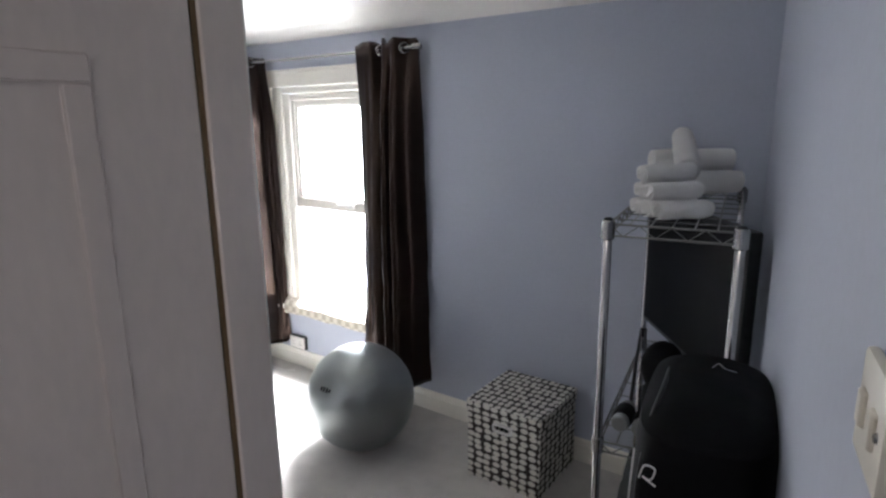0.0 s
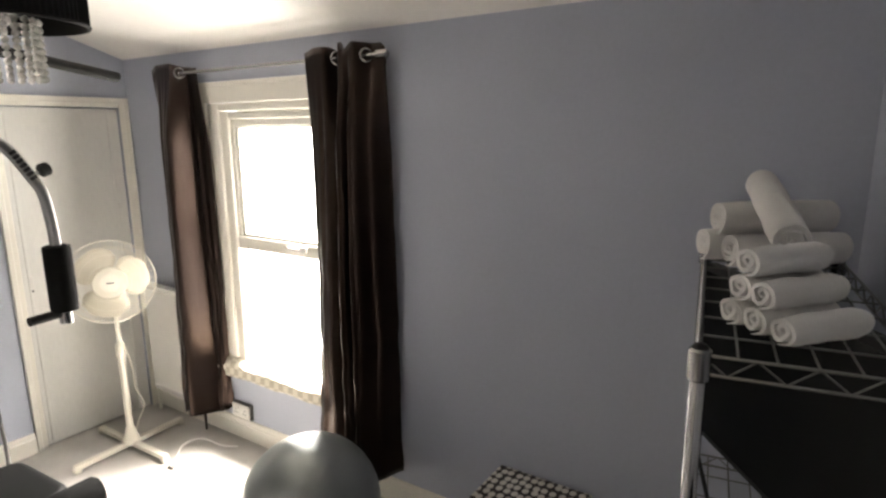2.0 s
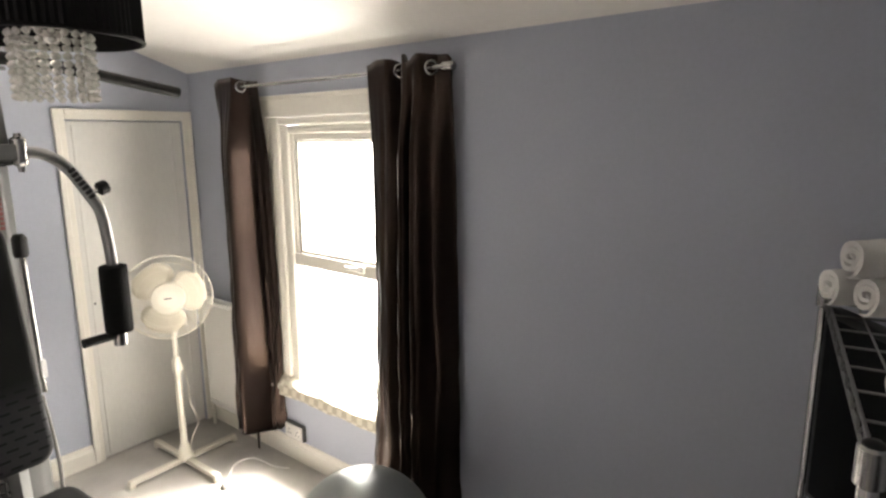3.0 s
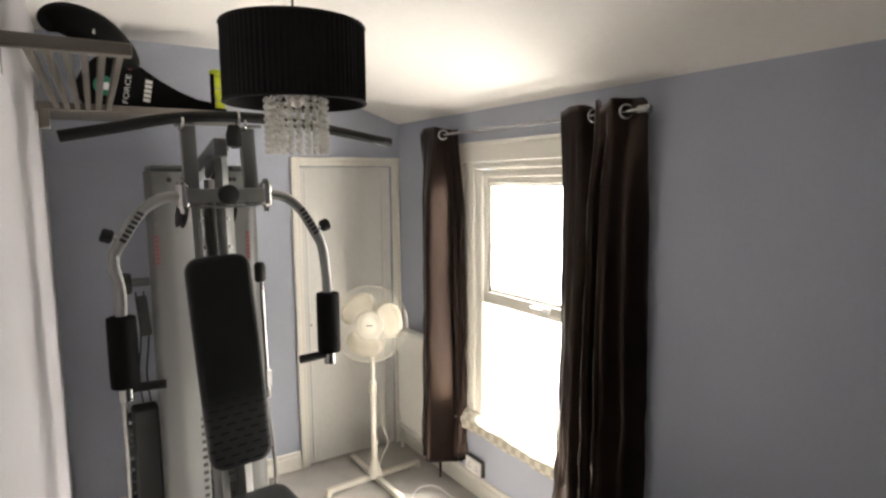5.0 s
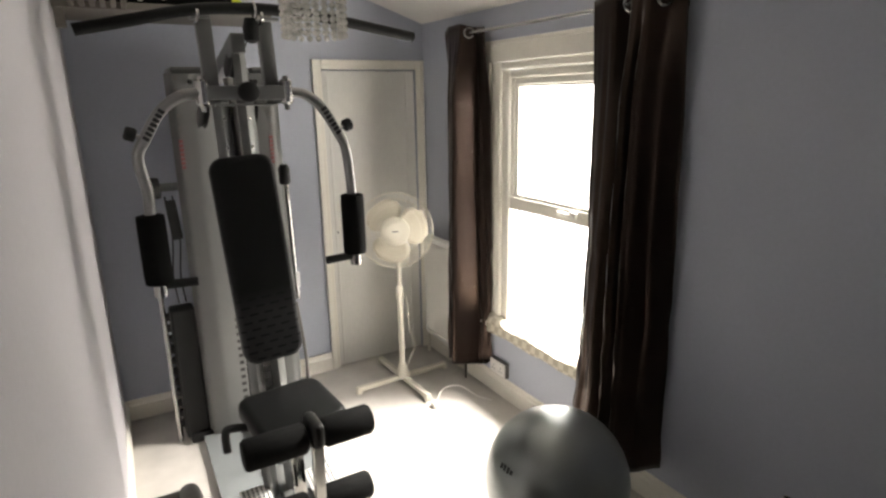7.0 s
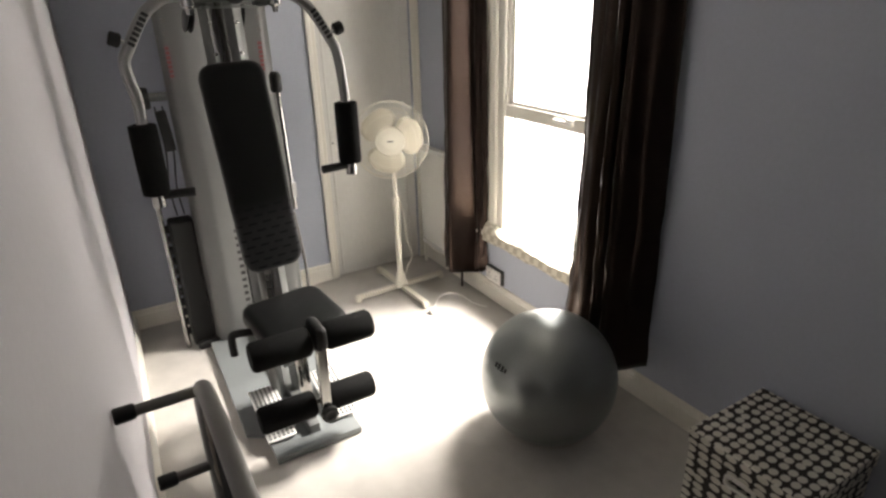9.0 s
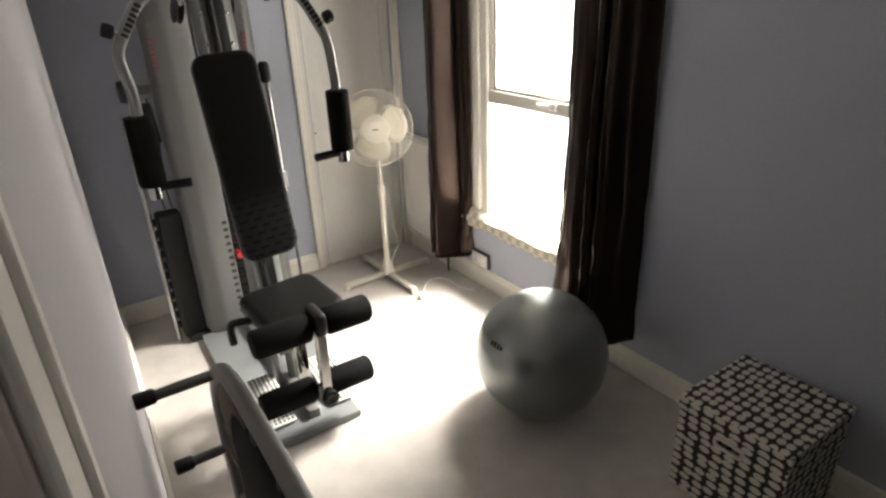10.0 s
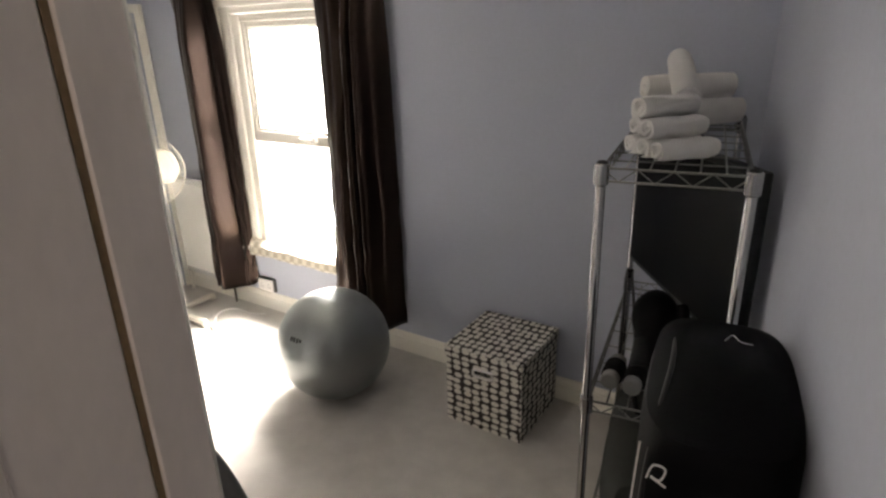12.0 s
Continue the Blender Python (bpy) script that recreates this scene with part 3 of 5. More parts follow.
# ---- pedestal fan ----
def fan():
    f = thing("pedestal_fan", "cream plastic pedestal fan on a cross base, switched off", "fan")
    bx, by = -3.71, 2.11
    part("pole", tube([(bx, by, 0.05), (bx, by, 0.62)], 0.019, n=16), CREAM, f)
    part("upper_pole", tube([(bx, by, 0.60), (bx, by, 0.93)], 0.0135, n=14), CREAM, f)
    part("collar", lathe([(0.022, 0.57), (0.026, 0.58), (0.026, 0.64), (0.016, 0.66)], 18, m=T(bx, by, 0)), CREAM, f)
    part("base_hub", lathe([(0.045, 0.03), (0.045, 0.06), (0.035, 0.085), (0.024, 0.13), (0.021, 0.14)], 20, m=T(bx, by, 0)), CREAM, f)
    for ang in (42, 132, 222, 312):
        a = radians(ang - 130)
        m = T(bx, by, 0) @ Matrix.Rotation(a, 4, "Z")
        leg = part("base_leg", box(0.03, -0.018, 0.018, 0.33, 0.018, 0.048, 0.006, m=m, seg=2), CREAM, f)
        part("foot", box(0.30, -0.021, 0.0, 0.335, 0.021, 0.03, 0.005, m=m), CREAM, leg)
    # head, facing the doorway
    c = Vector((-3.555, 2.022, 1.058))
    d = Vector((0.90, -0.44, 0.10)).normalized()
    m = Matrix.Translation(c) @ d.to_track_quat("Z", "Y").to_matrix().to_4x4()
    part("motor_housing", lathe([(0.02, -0.17), (0.05, -0.16), (0.058, -0.10), (0.055, -0.045), (0.02, -0.04)], 22, m=m), CREAM, f)
    part("neck", tube([(bx, by, 0.90), (bx, by, 0.99), tuple(c - d * 0.11 - Vector((0, 0, 0.03)))], [0.016, 0.022, 0.024], n=14), CREAM, f)
    for k, ang in enumerate((125, 12, 256)):
        bm = bmesh.new()
        rows = []
        for i in range(9):
            t = i / 8
            r = 0.035 + 0.155 * t
            w = 0.34 + 0.78 * math.sin(math.pi * min(1, 0.12 + t * 0.80)) ** 0.8
            if i == 8:
                w *= 0.72
            rows.append([bm.verts.new(m @ Vector((r * math.cos(radians(ang) + w * (s - 0.5) * 1.7), r * math.sin(radians(ang) + w * (s - 0.5) * 1.7), 0.03 * (s - 0.5)))) for s in [q / 8 for q in range(9)]])
        for a, b in zip(rows, rows[1:]):
            for q in range(8):
                bm.faces.new((a[q], a[q + 1], b[q + 1], b[q]))
        bl = part("blade", bm, BLADE, f)
        bl.modifiers.new("thickness", "SOLIDIFY").thickness = 0.003
    part("hub_cap", lathe([(0.070, 0.02), (0.086, 0.045), (0.080, 0.058), (0.015, 0.062)], 24, m=m), CREAM, f)
    part("badge_print", box(-0.018, -0.003, 0.0605, 0.018, 0.003, 0.0635, m=m), PRINT_BLACK, f, "small dark printed mark", smooth=False)
    R = 0.222
    bm = bmesh.new()
    for rr, z in ((0.05, 0.06), (0.10, 0.058), (0.15, 0.05), (0.19, 0.035), (R, 0.0), (R, -0.012)):
        tube([m @ Vector((rr * math.cos(2 * math.pi * q / 40), rr * math.sin(2 * math.pi * q / 40), z)) for q in range(41)], 0.0014 if rr < R else 0.0030, bm, 5, cap=False)
    for k in range(84):
        a, b = 2 * math.pi * k / 84, 2 * math.pi * k / 84 + 0.25
        pts = [(0.048, 0.06, a), (0.10, 0.058, a + 0.08), (0.15, 0.05, a + 0.15), (0.19, 0.035, a + 0.2), (R, 0.0, b)]
        tube([m @ Vector((r * math.cos(t), r * math.sin(t), z)) for r, z, t in pts], 0.0009, bm, 4, cap=False)
    part("front_grille", bm, CREAM, f)
    bm = bmesh.new()
    for rr, z in ((0.06, -0.07), (0.12, -0.065), (0.18, -0.045)):
        tube([m @ Vector((rr * math.cos(2 * math.pi * q / 36), rr * math.sin(2 * math.pi * q / 36), z)) for q in range(37)], 0.0014, bm, 5, cap=False)
    for k in range(40):
        a = 2 * math.pi * k / 40
        tube([m @ Vector((r * math.cos(a), r * math.sin(a), z)) for r, z in ((0.05, -0.07), (0.12, -0.066), (0.18, -0.046), (R, -0.012))], 0.0009, bm, 4, cap=False)
    part("rear_grille", bm, CREAM, f)
    cable = curve_pts([(bx + 0.010, by + 0.012, 0.66), (bx + 0.045, by + 0.03, 0.52), (bx + 0.05, by + 0.035, 0.38), (bx + 0.085, by + 0.055, 0.28), (bx + 0.045, by + 0.03, 0.17), (bx + 0.02, by + 0.01, 0.06)], 8)
    part("cable", tube(cable, 0.003, n=6), CREAM, f)
    floorc = curve_pts([(-3.298, 2.121, 0.020), (-3.416, 2.249, 0.035), (-3.395, 2.361, 0.030), (-3.262, 2.400, 0.008), (-3.177, 2.446, 0.006)], 8)
    part("floor_cable", tube(floorc, 0.0048, n=6), PLASTIC, f, "white cable lying on the carpet")
    part("plug", box(-3.323, 2.101, 0.0, -3.278, 2.141, 0.035, 0.008, seg=2), PLASTIC, f, "white plug")


fan()


# ---- exercise ball ----
def ball():
    c, r = Vector((-2.095, 2.01, 0.292)), 0.292
    b = thing("exercise_ball", "large silver grey inflated exercise ball on the carpet", "exercise ball")
    prof = []
    n = 72
    for k in range(n + 1):
        a = -math.pi / 2 + math.pi * k / n
        rr = r * (1 + (0.003 if (k % 4 == 0 and 12 < k < 60) else 0))
        prof.append((max(0.0005, rr * math.cos(a)), rr * math.sin(a)))
    m = Matrix.Translation(c) @ pose(0, 0, 0, 12, -8, 0)
    part("skin", lathe(prof, 72, m=m), BALLM, b)
    bars = ((-0.030, 0.010), (-0.012, 0.012), (0.008, 0.012), (0.026, 0.008))
    d = Vector((0.02, -0.88, 0.475)).normalized()
    mm = Matrix.Translation(c + d * (r - 0.0015)) @ d.to_track_quat("Z", "Y").to_matrix().to_4x4()
    for x, h in bars:
        part("printed_bar", box(x - 0.006, -h, 0, x + 0.006, h, 0.003, m=mm), PRINT_BLACK, b, "short dark printed bar", smooth=False)


ball()


# ---- patterned storage box ----
def oval_print(name, axes, sx, sy):
    """Cream ovals on dark brown, across the two axes given."""
    m = bpy.data.materials.new(name)
    m.use_nodes = True
    nt = m.node_tree
    b = nt.nodes["Principled BSDF"]
    tc = nt.nodes.new("ShaderNodeTexCoord")
    sp, cb = nt.nodes.new("ShaderNodeSeparateXYZ"), nt.nodes.new("ShaderNodeCombineXYZ")
    nt.links.new(tc.outputs["Object"], sp.inputs[0])
    for k, (ax, s) in enumerate(zip(axes, (sx, sy))):
        mu = nt.nodes.new("ShaderNodeMath")
        mu.operation = "MULTIPLY"
        mu.inputs[1].default_value = 1 / s
        nt.links.new(sp.outputs[ax], mu.inputs[0])
        nt.links.new(mu.outputs[0], cb.inputs[k])
    vo = nt.nodes.new("ShaderNodeTexVoronoi")
    vo.voronoi_dimensions = "2D"
    vo.inputs["Scale"].default_value = 1.0
    vo.inputs["Randomness"].default_value = 0.28
    nt.links.new(cb.outputs[0], vo.inputs["Vector"])
    st = nt.nodes.new("ShaderNodeMapRange")
    st.inputs["From Min"].default_value, st.inputs["From Max"].default_value = 0.42, 0.39
    nt.links.new(vo.outputs["Distance"], st.inputs["Value"])
    mix = nt.nodes.new("ShaderNodeMix")
    mix.data_type = "RGBA"
    mix.inputs["A"].default_value, mix.inputs["B"].default_value = (0.020, 0.012, 0.010, 1), (0.68, 0.65, 0.58, 1)
    nt.links.new(st.outputs[0], mix.inputs["Factor"])
    no = nt.nodes.new("ShaderNodeTexNoise")
    no.inputs["Scale"].default_value = 160
    nt.links.new(tc.outputs["Object"], no.inputs["Vector"])
    bp = nt.nodes.new("ShaderNodeBump")
    bp.inputs["Strength"].default_value, bp.inputs["Distance"].default_value = 0.15, 0.003
    nt.links.new(no.outputs[0], bp.inputs["Height"])
    nt.links.new(bp.outputs[0], b.inputs["Normal"])
    nt.links.new(mix.outputs["Result"], b.inputs["Base Color"])
    b.inputs["Roughness"].default_value = 0.55
    return m


def storage_box():
    s = thing("storage_box", "fabric storage box with cream ovals on dark brown and a lid", "storage box")
    x0, x1, y0, y1, h = -1.455, -1.058, 2.105, 2.515, 0.418
    top, front, side = oval_print("ovals_top", (0, 1), 0.034, 0.042), oval_print("ovals_front", (0, 2), 0.050, 0.033), oval_print("ovals_side", (1, 2), 0.050, 0.033)

    def faced(name, bm):
        ob = part(name, bm, top, s, smooth=False)
        ob.data.materials.append(front)
        ob.data.materials.append(side)
        for p in ob.data.polygons:
            n = p.normal
            p.material_index = 0 if abs(n.z) > 0.7 else (1 if abs(n.y) > 0.7 else 2)
        return ob

    # front wall with its hand hole
    hx0, hx1, hz0, hz1 = -1.302, -1.212, 0.292, 0.324
    bm = bmesh.new()
    loops = []
    for yy in (y0 + 0.004, y0 + 0.012):
        for a, b, c, d in ((x0, 0, x1, h - 0.01), (hx0, hz0, hx1, hz1)):
            loops.append([bm.verts.new(p) for p in ((a, yy, b), (c, yy, b), (c, yy, d), (a, yy, d))])
    for k in range(4):
        q = (k + 1) % 4
        bm.faces.new((loops[0][k], loops[0][q], loops[1][q], loops[1][k]))
        bm.faces.new((loops[2][k], loops[3][k], loops[3][q], loops[2][q]))
        bm.faces.new((loops[0][k], loops[2][k], loops[2][q], loops[0][q]))
        bm.faces.new((loops[1][k], loops[1][q], loops[3][q], loops[3][k]))
    faced("front_panel", bm)
    faced("side_panel", box(x0, y0 + 0.012, 0, x0 + 0.008, y1, h - 0.01))
    faced("side_panel", box(x1 - 0.008, y0 + 0.012, 0, x1, y1, h - 0.01))
    faced("back_panel", box(x0 + 0.008, y1 - 0.008, 0, x1 - 0.008, y1, h - 0.01))
    faced("base", box(x0 + 0.008, y0 + 0.012, 0.002, x1 - 0.008, y1 - 0.008, 0.01))
    faced("lid", box(x0 - 0.006, y0 - 0.004, h - 0.060, x1 + 0.006, y1 + 0.006, h, 0.004))
    bm = bmesh.new()
    ring = [((hx0 + hx1) / 2 + 0.049 * max(-1, min(1, 1.25 * math.cos(a))), y0 + 0.003, (hz0 + hz1) / 2 + 0.018 * max(-1, min(1, 1.2 * math.sin(a)))) for a in [2 * math.pi * q / 28 for q in range(29)]]
    tube(ring, 0.0075, bm, 8, cap=False)
    part("handle_rim", bm, PLASTIC, s, "pale rim round the hand hole")


storage_box()


# ---- wire shelf and what stands on it ----
SHELF = T(-0.541, 1.427, 0) @ pose(0, 0, 0, 0, 0, 9)
SW, SD, SH = 0.332, 0.90, 1.497
SM = 0.826                                     # height of the middle shelf


def wire_shelf():
    s = thing("wire_shelf_unit", "chrome wire shelving unit with rolled towels on top", "shelf unit", SHELF)
    posts = [(0, 0), (SW, 0), (0, SD), (SW, SD)]
    for x, y in posts:
        p = part("post", lathe([(0.0125, 0.0), (0.0125, SH - 0.002), (0.011, SH)], 18, m=T(x, y, 0)), CHROME, s)
        for z in (0.20, SM, SH - 0.012):
            part("collar", lathe([(0.0135, z - 0.04), (0.0185, z - 0.036), (0.0185, z + 0.012), (0.0145, z + 0.016)], 16, m=T(x, y, 0)), STEEL, p)
        part("cap", lathe([(0.0135, SH), (0.0135, SH + 0.006), (0.009, SH + 0.010), (0.001, SH + 0.011)], 16, m=T(x, y, 0)), RUBBER, p, "black end cap")
        part("foot", lathe([(0.017, 0.0), (0.017, 0.012), (0.012, 0.02)], 14, m=T(x, y, 0)), RUBBER, p)
    for z in (0.20, SM, SH - 0.008):
        bm = bmesh.new()
        for a, b in (((0, 0), (SW, 0)), ((0, SD), (SW, SD)), ((0, 0), (0, SD)), ((SW, 0), (SW, SD))):
            for dz in (0, -0.032):
                tube([(*a, z + dz), (*b, z + dz)], 0.0032, bm, 8)
            n = max(6, int(round(math.dist(a, b) / 0.042)))
            zig = [(a[0] + (b[0] - a[0]) * k / n, a[1] + (b[1] - a[1]) * k / n, z - (0.032 if k % 2 else 0.0)) for k in range(n + 1)]
            tube(zig, 0.0022, bm, 6)
        frame_ob = part("shelf_frame", bm, WIRE, s)
        for k in range(1, 8):
            y = SD * k / 8
            part("cross_wire", tube([(0, y, z - 0.004), (SW, y, z - 0.004)], 0.0022, n=6), WIRE, frame_ob)
        for k in range(1, 6):
            x = SW * k / 6
            part("long_wire", tube([(x, 0, z), (x, SD, z)], 0.0022, n=6), WIRE, frame_ob)
    return s


wire_shelf()



def towel_roll(a, b, r, turns=2.6, turn0=0.0):
    """A rolled hand towel from a to b: a spiral of thick cloth."""
    a, b = Vector(a), Vector(b)
    d = (b - a)
    L = d.length
    turn0 = 4.7 - turns * 2 * math.pi + 0.25 * math.sin(turn0 * 5)      # the loose edge lies underneath
    m = Matrix.Translation(a) @ d.normalized().to_track_quat("Z", "Y").to_matrix().to_4x4()
    t = thing("towel", "rolled white towelling hand towel on the wire shelf", "towel", SHELF @ m, group="rolled towels")
    bm = bmesh.new()
    n, nz = 64, 10
    rows = []
    th = r * 0.30
    for layer in (1, 0):
        ring_set = []
        for j in range(nz + 1):
            v = j / nz
            row = []
            for k in range(n + 1):
                u = k / n
                ang = turn0 + turns * 2 * math.pi * u
                rr = r * (0.16 + 0.84 * u) - (0 if layer else th * 0.82 * min(1.0, (1.02 - u) * 9))
                e = 0.0025 * (abs(2 * v - 1) ** 10)
                wob = 0.0032 * noise.noise(Vector((ang, v * 5, turn0)))
                end = 0.009 * noise.noise(Vector((u * 6, turn0, 2.0)))
                row.append(bm.verts.new(((rr - e + wob) * math.cos(ang), (rr - e + wob) * math.sin(ang), L * v + (end if j in (0, nz) else 0))))
            ring_set.append(row)
        rows.append(ring_set)
    for ring_set in rows:
        for p, q in zip(ring_set, ring_set[1:]):
            for k in range(n):
                bm.faces.new((p[k], p[k + 1], q[k + 1], q[k]))
    for j in (0, nz):
        for k in range(n):
            bm.faces.new((rows[0][j][k], rows[0][j][k + 1], rows[1][j][k + 1], rows[1][j][k]))
    for k in (0, n):
        for j in range(nz):
            bm.faces.new((rows[0][j][k], rows[0][j + 1][k], rows[1][j + 1][k], rows[1][j][k]))
    part("cloth", bm, TOWEL, t)
    part("core", lathe([(r * 0.2, 0.012), (r * 0.26, 0.02), (r * 0.26, L - 0.02), (r * 0.2, L - 0.012)], 12), TOWEL, t)
    return t


TZ = SH - 0.002
R1 = 0.029
AX, PE = (0.124, 0.108), (-0.036, 0.045)       # along a roll; across to the next one
for k, row in ((0, 0), (1, 0), (2, 0), (0.75, 1), (1.75, 1), (1.45, 2)):
    u0, v0 = 0.114 + PE[0] * k, 0.062 + PE[1] * k
    z = TZ + R1 + row * R1 * 1.66
    du, dv = random.uniform(-0.006, 0.006), random.uniform(-0.01, 0.01)
    towel_roll((u0 + du * 0.5, v0, z), (u0 + AX[0] + du, v0 + AX[1] + dv, z), R1 * random.uniform(0.96, 1.04), 2.5, random.uniform(0, 6))
R2 = 0.047
for u0, v0, z in ((0.051, 0.643, R2), (-0.012, 0.714, R2), (0.018, 0.655, R2 * 2.66)):
    towel_roll((u0, v0, TZ + z), (u0 + 0.262, v0 + 0.140, TZ + z), R2, 2.8, random.uniform(0, 6))
towel_roll((0.160, 0.445, TZ + 0.112), (0.112, 0.715, TZ + 0.208), 0.046, 2.9, 1.0)


def monitor():
    """A flat screen standing on the middle shelf, turned across it."""
    t = thing("flat_screen", "black flat screen standing on the middle wire shelf", "screen", SHELF @ T(0.195, 0.52, SM) @ pose(0, 0, 0, 0, 0, 118))
    part("panel", box(-0.38, -0.02, 0.12, 0.38, 0.02, 0.635, 0.008, seg=2), BLACKMETAL, t)
    part("screen", box(-0.36, 0.018, 0.14, 0.36, 0.0225, 0.615), SCREEN, t, smooth=False)
    part("neck", box(-0.05, -0.03, 0.015, 0.05, 0.0, 0.15, 0.006), BLACKMETAL, t)
    part("stand_foot", lathe([(0.11, 0.004), (0.11, 0.012), (0.05, 0.02)], 24), BLACKMETAL, t)


monitor()


def dumbbell(x, y):
    d = thing("dumbbell", "small black and grey dumbbell lying on the wire shelf", "dumbbell", SHELF @ T(x, y, SM + 0.034) @ pose(0, 0, 0, -90, 0, -4), group="dumbbells on the shelf")
    part("weight", lathe([(0.022, 0.0), (0.026, 0.004), (0.026, 0.028), (0.022, 0.03)], 12), DARKGREY, d, "grey end weight")
    part("weight", lathe([(0.022, 0.100), (0.026, 0.102), (0.026, 0.126), (0.022, 0.130)], 12), DARKGREY, d, "grey end weight")
    part("grip", lathe([(0.026, 0.029), (0.031, 0.036), (0.031, 0.094), (0.026, 0.101)], 14), FOAM, d, "black foam grip")


for x, y in ((0.050, 0.060), (0.112, 0.050)):
    dumbbell(x, y)


def glove():
    g = thing("boxing_glove", "black rounded boxing glove propped up on the wire shelf", "glove", SHELF @ T(0.145, 0.30, SM + 0.112) @ pose(0, 0, 0, 45, 0, 0))
    bm = bmesh.new()
    bmesh.ops.create_uvsphere(bm, u_segments=24, v_segments=16, radius=1)
    for v in bm.verts:
        p = v.co.copy()
        k = 1 + 0.12 * math.sin(2.2 * p.y + 0.7)
        v.co = Vector((p.x * 0.062 * k, p.y * 0.095, 0.062 + p.z * 0.062 * k))
    part("body", bm, BLACK, g)
    part("cuff", tube([(0, -0.07, 0.06), (0, -0.12, 0.06), (0, -0.16, 0.06)], [0.05, 0.052, 0.055], n=18), BLACK, g)
    bm = bmesh.new()
    tube(curve_pts([(0.05, -0.02, 0.07), (0.075, 0.01, 0.075), (0.07, 0.05, 0.08)], 5), [0.02] * 10 + [0.016], bm, 12)
    part("thumb", bm, BLACK, g)


glove()


def holdall():
    """A soft dark bag on the lowest wire shelf."""
    h = thing("holdall", "dark grey soft holdall lying on the lowest wire shelf", "bag", SHELF @ T(0.175, 0.40, 0.207))
    bm = bmesh.new()
    rows, n = [], 28
    for j in range(15):
        t = j / 14
        y = -0.33 + 0.66 * t
        k = max(0.30, (1 - abs(2 * t - 1) ** 5)) ** 0.5
        row = []
        for q in range(n):
            a = 2 * math.pi * q / n
            c, s = math.cos(a), math.sin(a)
            w = 1 + 0.05 * noise.noise(Vector((c * 2, y * 7, s * 2)))
            row.append(bm.verts.new((0.150 * k * w * math.copysign(abs(c) ** 0.6, c), y, max(0.0, 0.20 + 0.20 * k * w * math.copysign(abs(s) ** 0.6, s)))))
        rows.append(row)
    for a, b in zip(rows, rows[1:]):
        for q in range(n):
            bm.faces.new((a[q], a[(q + 1) % n], b[(q + 1) % n], b[q]))
    bm.faces.new(rows[0][::-1])
    bm.faces.new(rows[-1])
    part("body", bm, HOLDALL, h)
    part("zip", tube([(0, -0.26, 0.402), (0, 0.0, 0.412), (0, 0.26, 0.402)], 0.005, n=6), BLACKMETAL, h)
    for x in (-0.05, 0.05):
        part("handle", tube(curve_pts([(x, -0.10, 0.39), (x * 1.4, -0.06, 0.44), (x * 1.4, 0.06, 0.44), (x, 0.10, 0.39)], 6), 0.009, n=8), NYLON, h)


holdall()


def folded_tripod():
    t = thing("folded_stand", "thin dark folded stand leaning between the shelf posts", "stand", SHELF)
    for a, b in (((-0.004, 0.85, SM + 0.06), (0.055, 0.24, SM + 0.006)), ((0.014, 0.86, SM + 0.06), (0.10, 0.30, SM + 0.006))):
        part("leg", tube([a, b], 0.006, n=8), BLACKMETAL, t)
    part("clip", box(-0.008, 0.848, SM + 0.03, 0.022, 0.868, SM + 0.072, 0.006), BLACKMETAL, t)


folded_tripod()


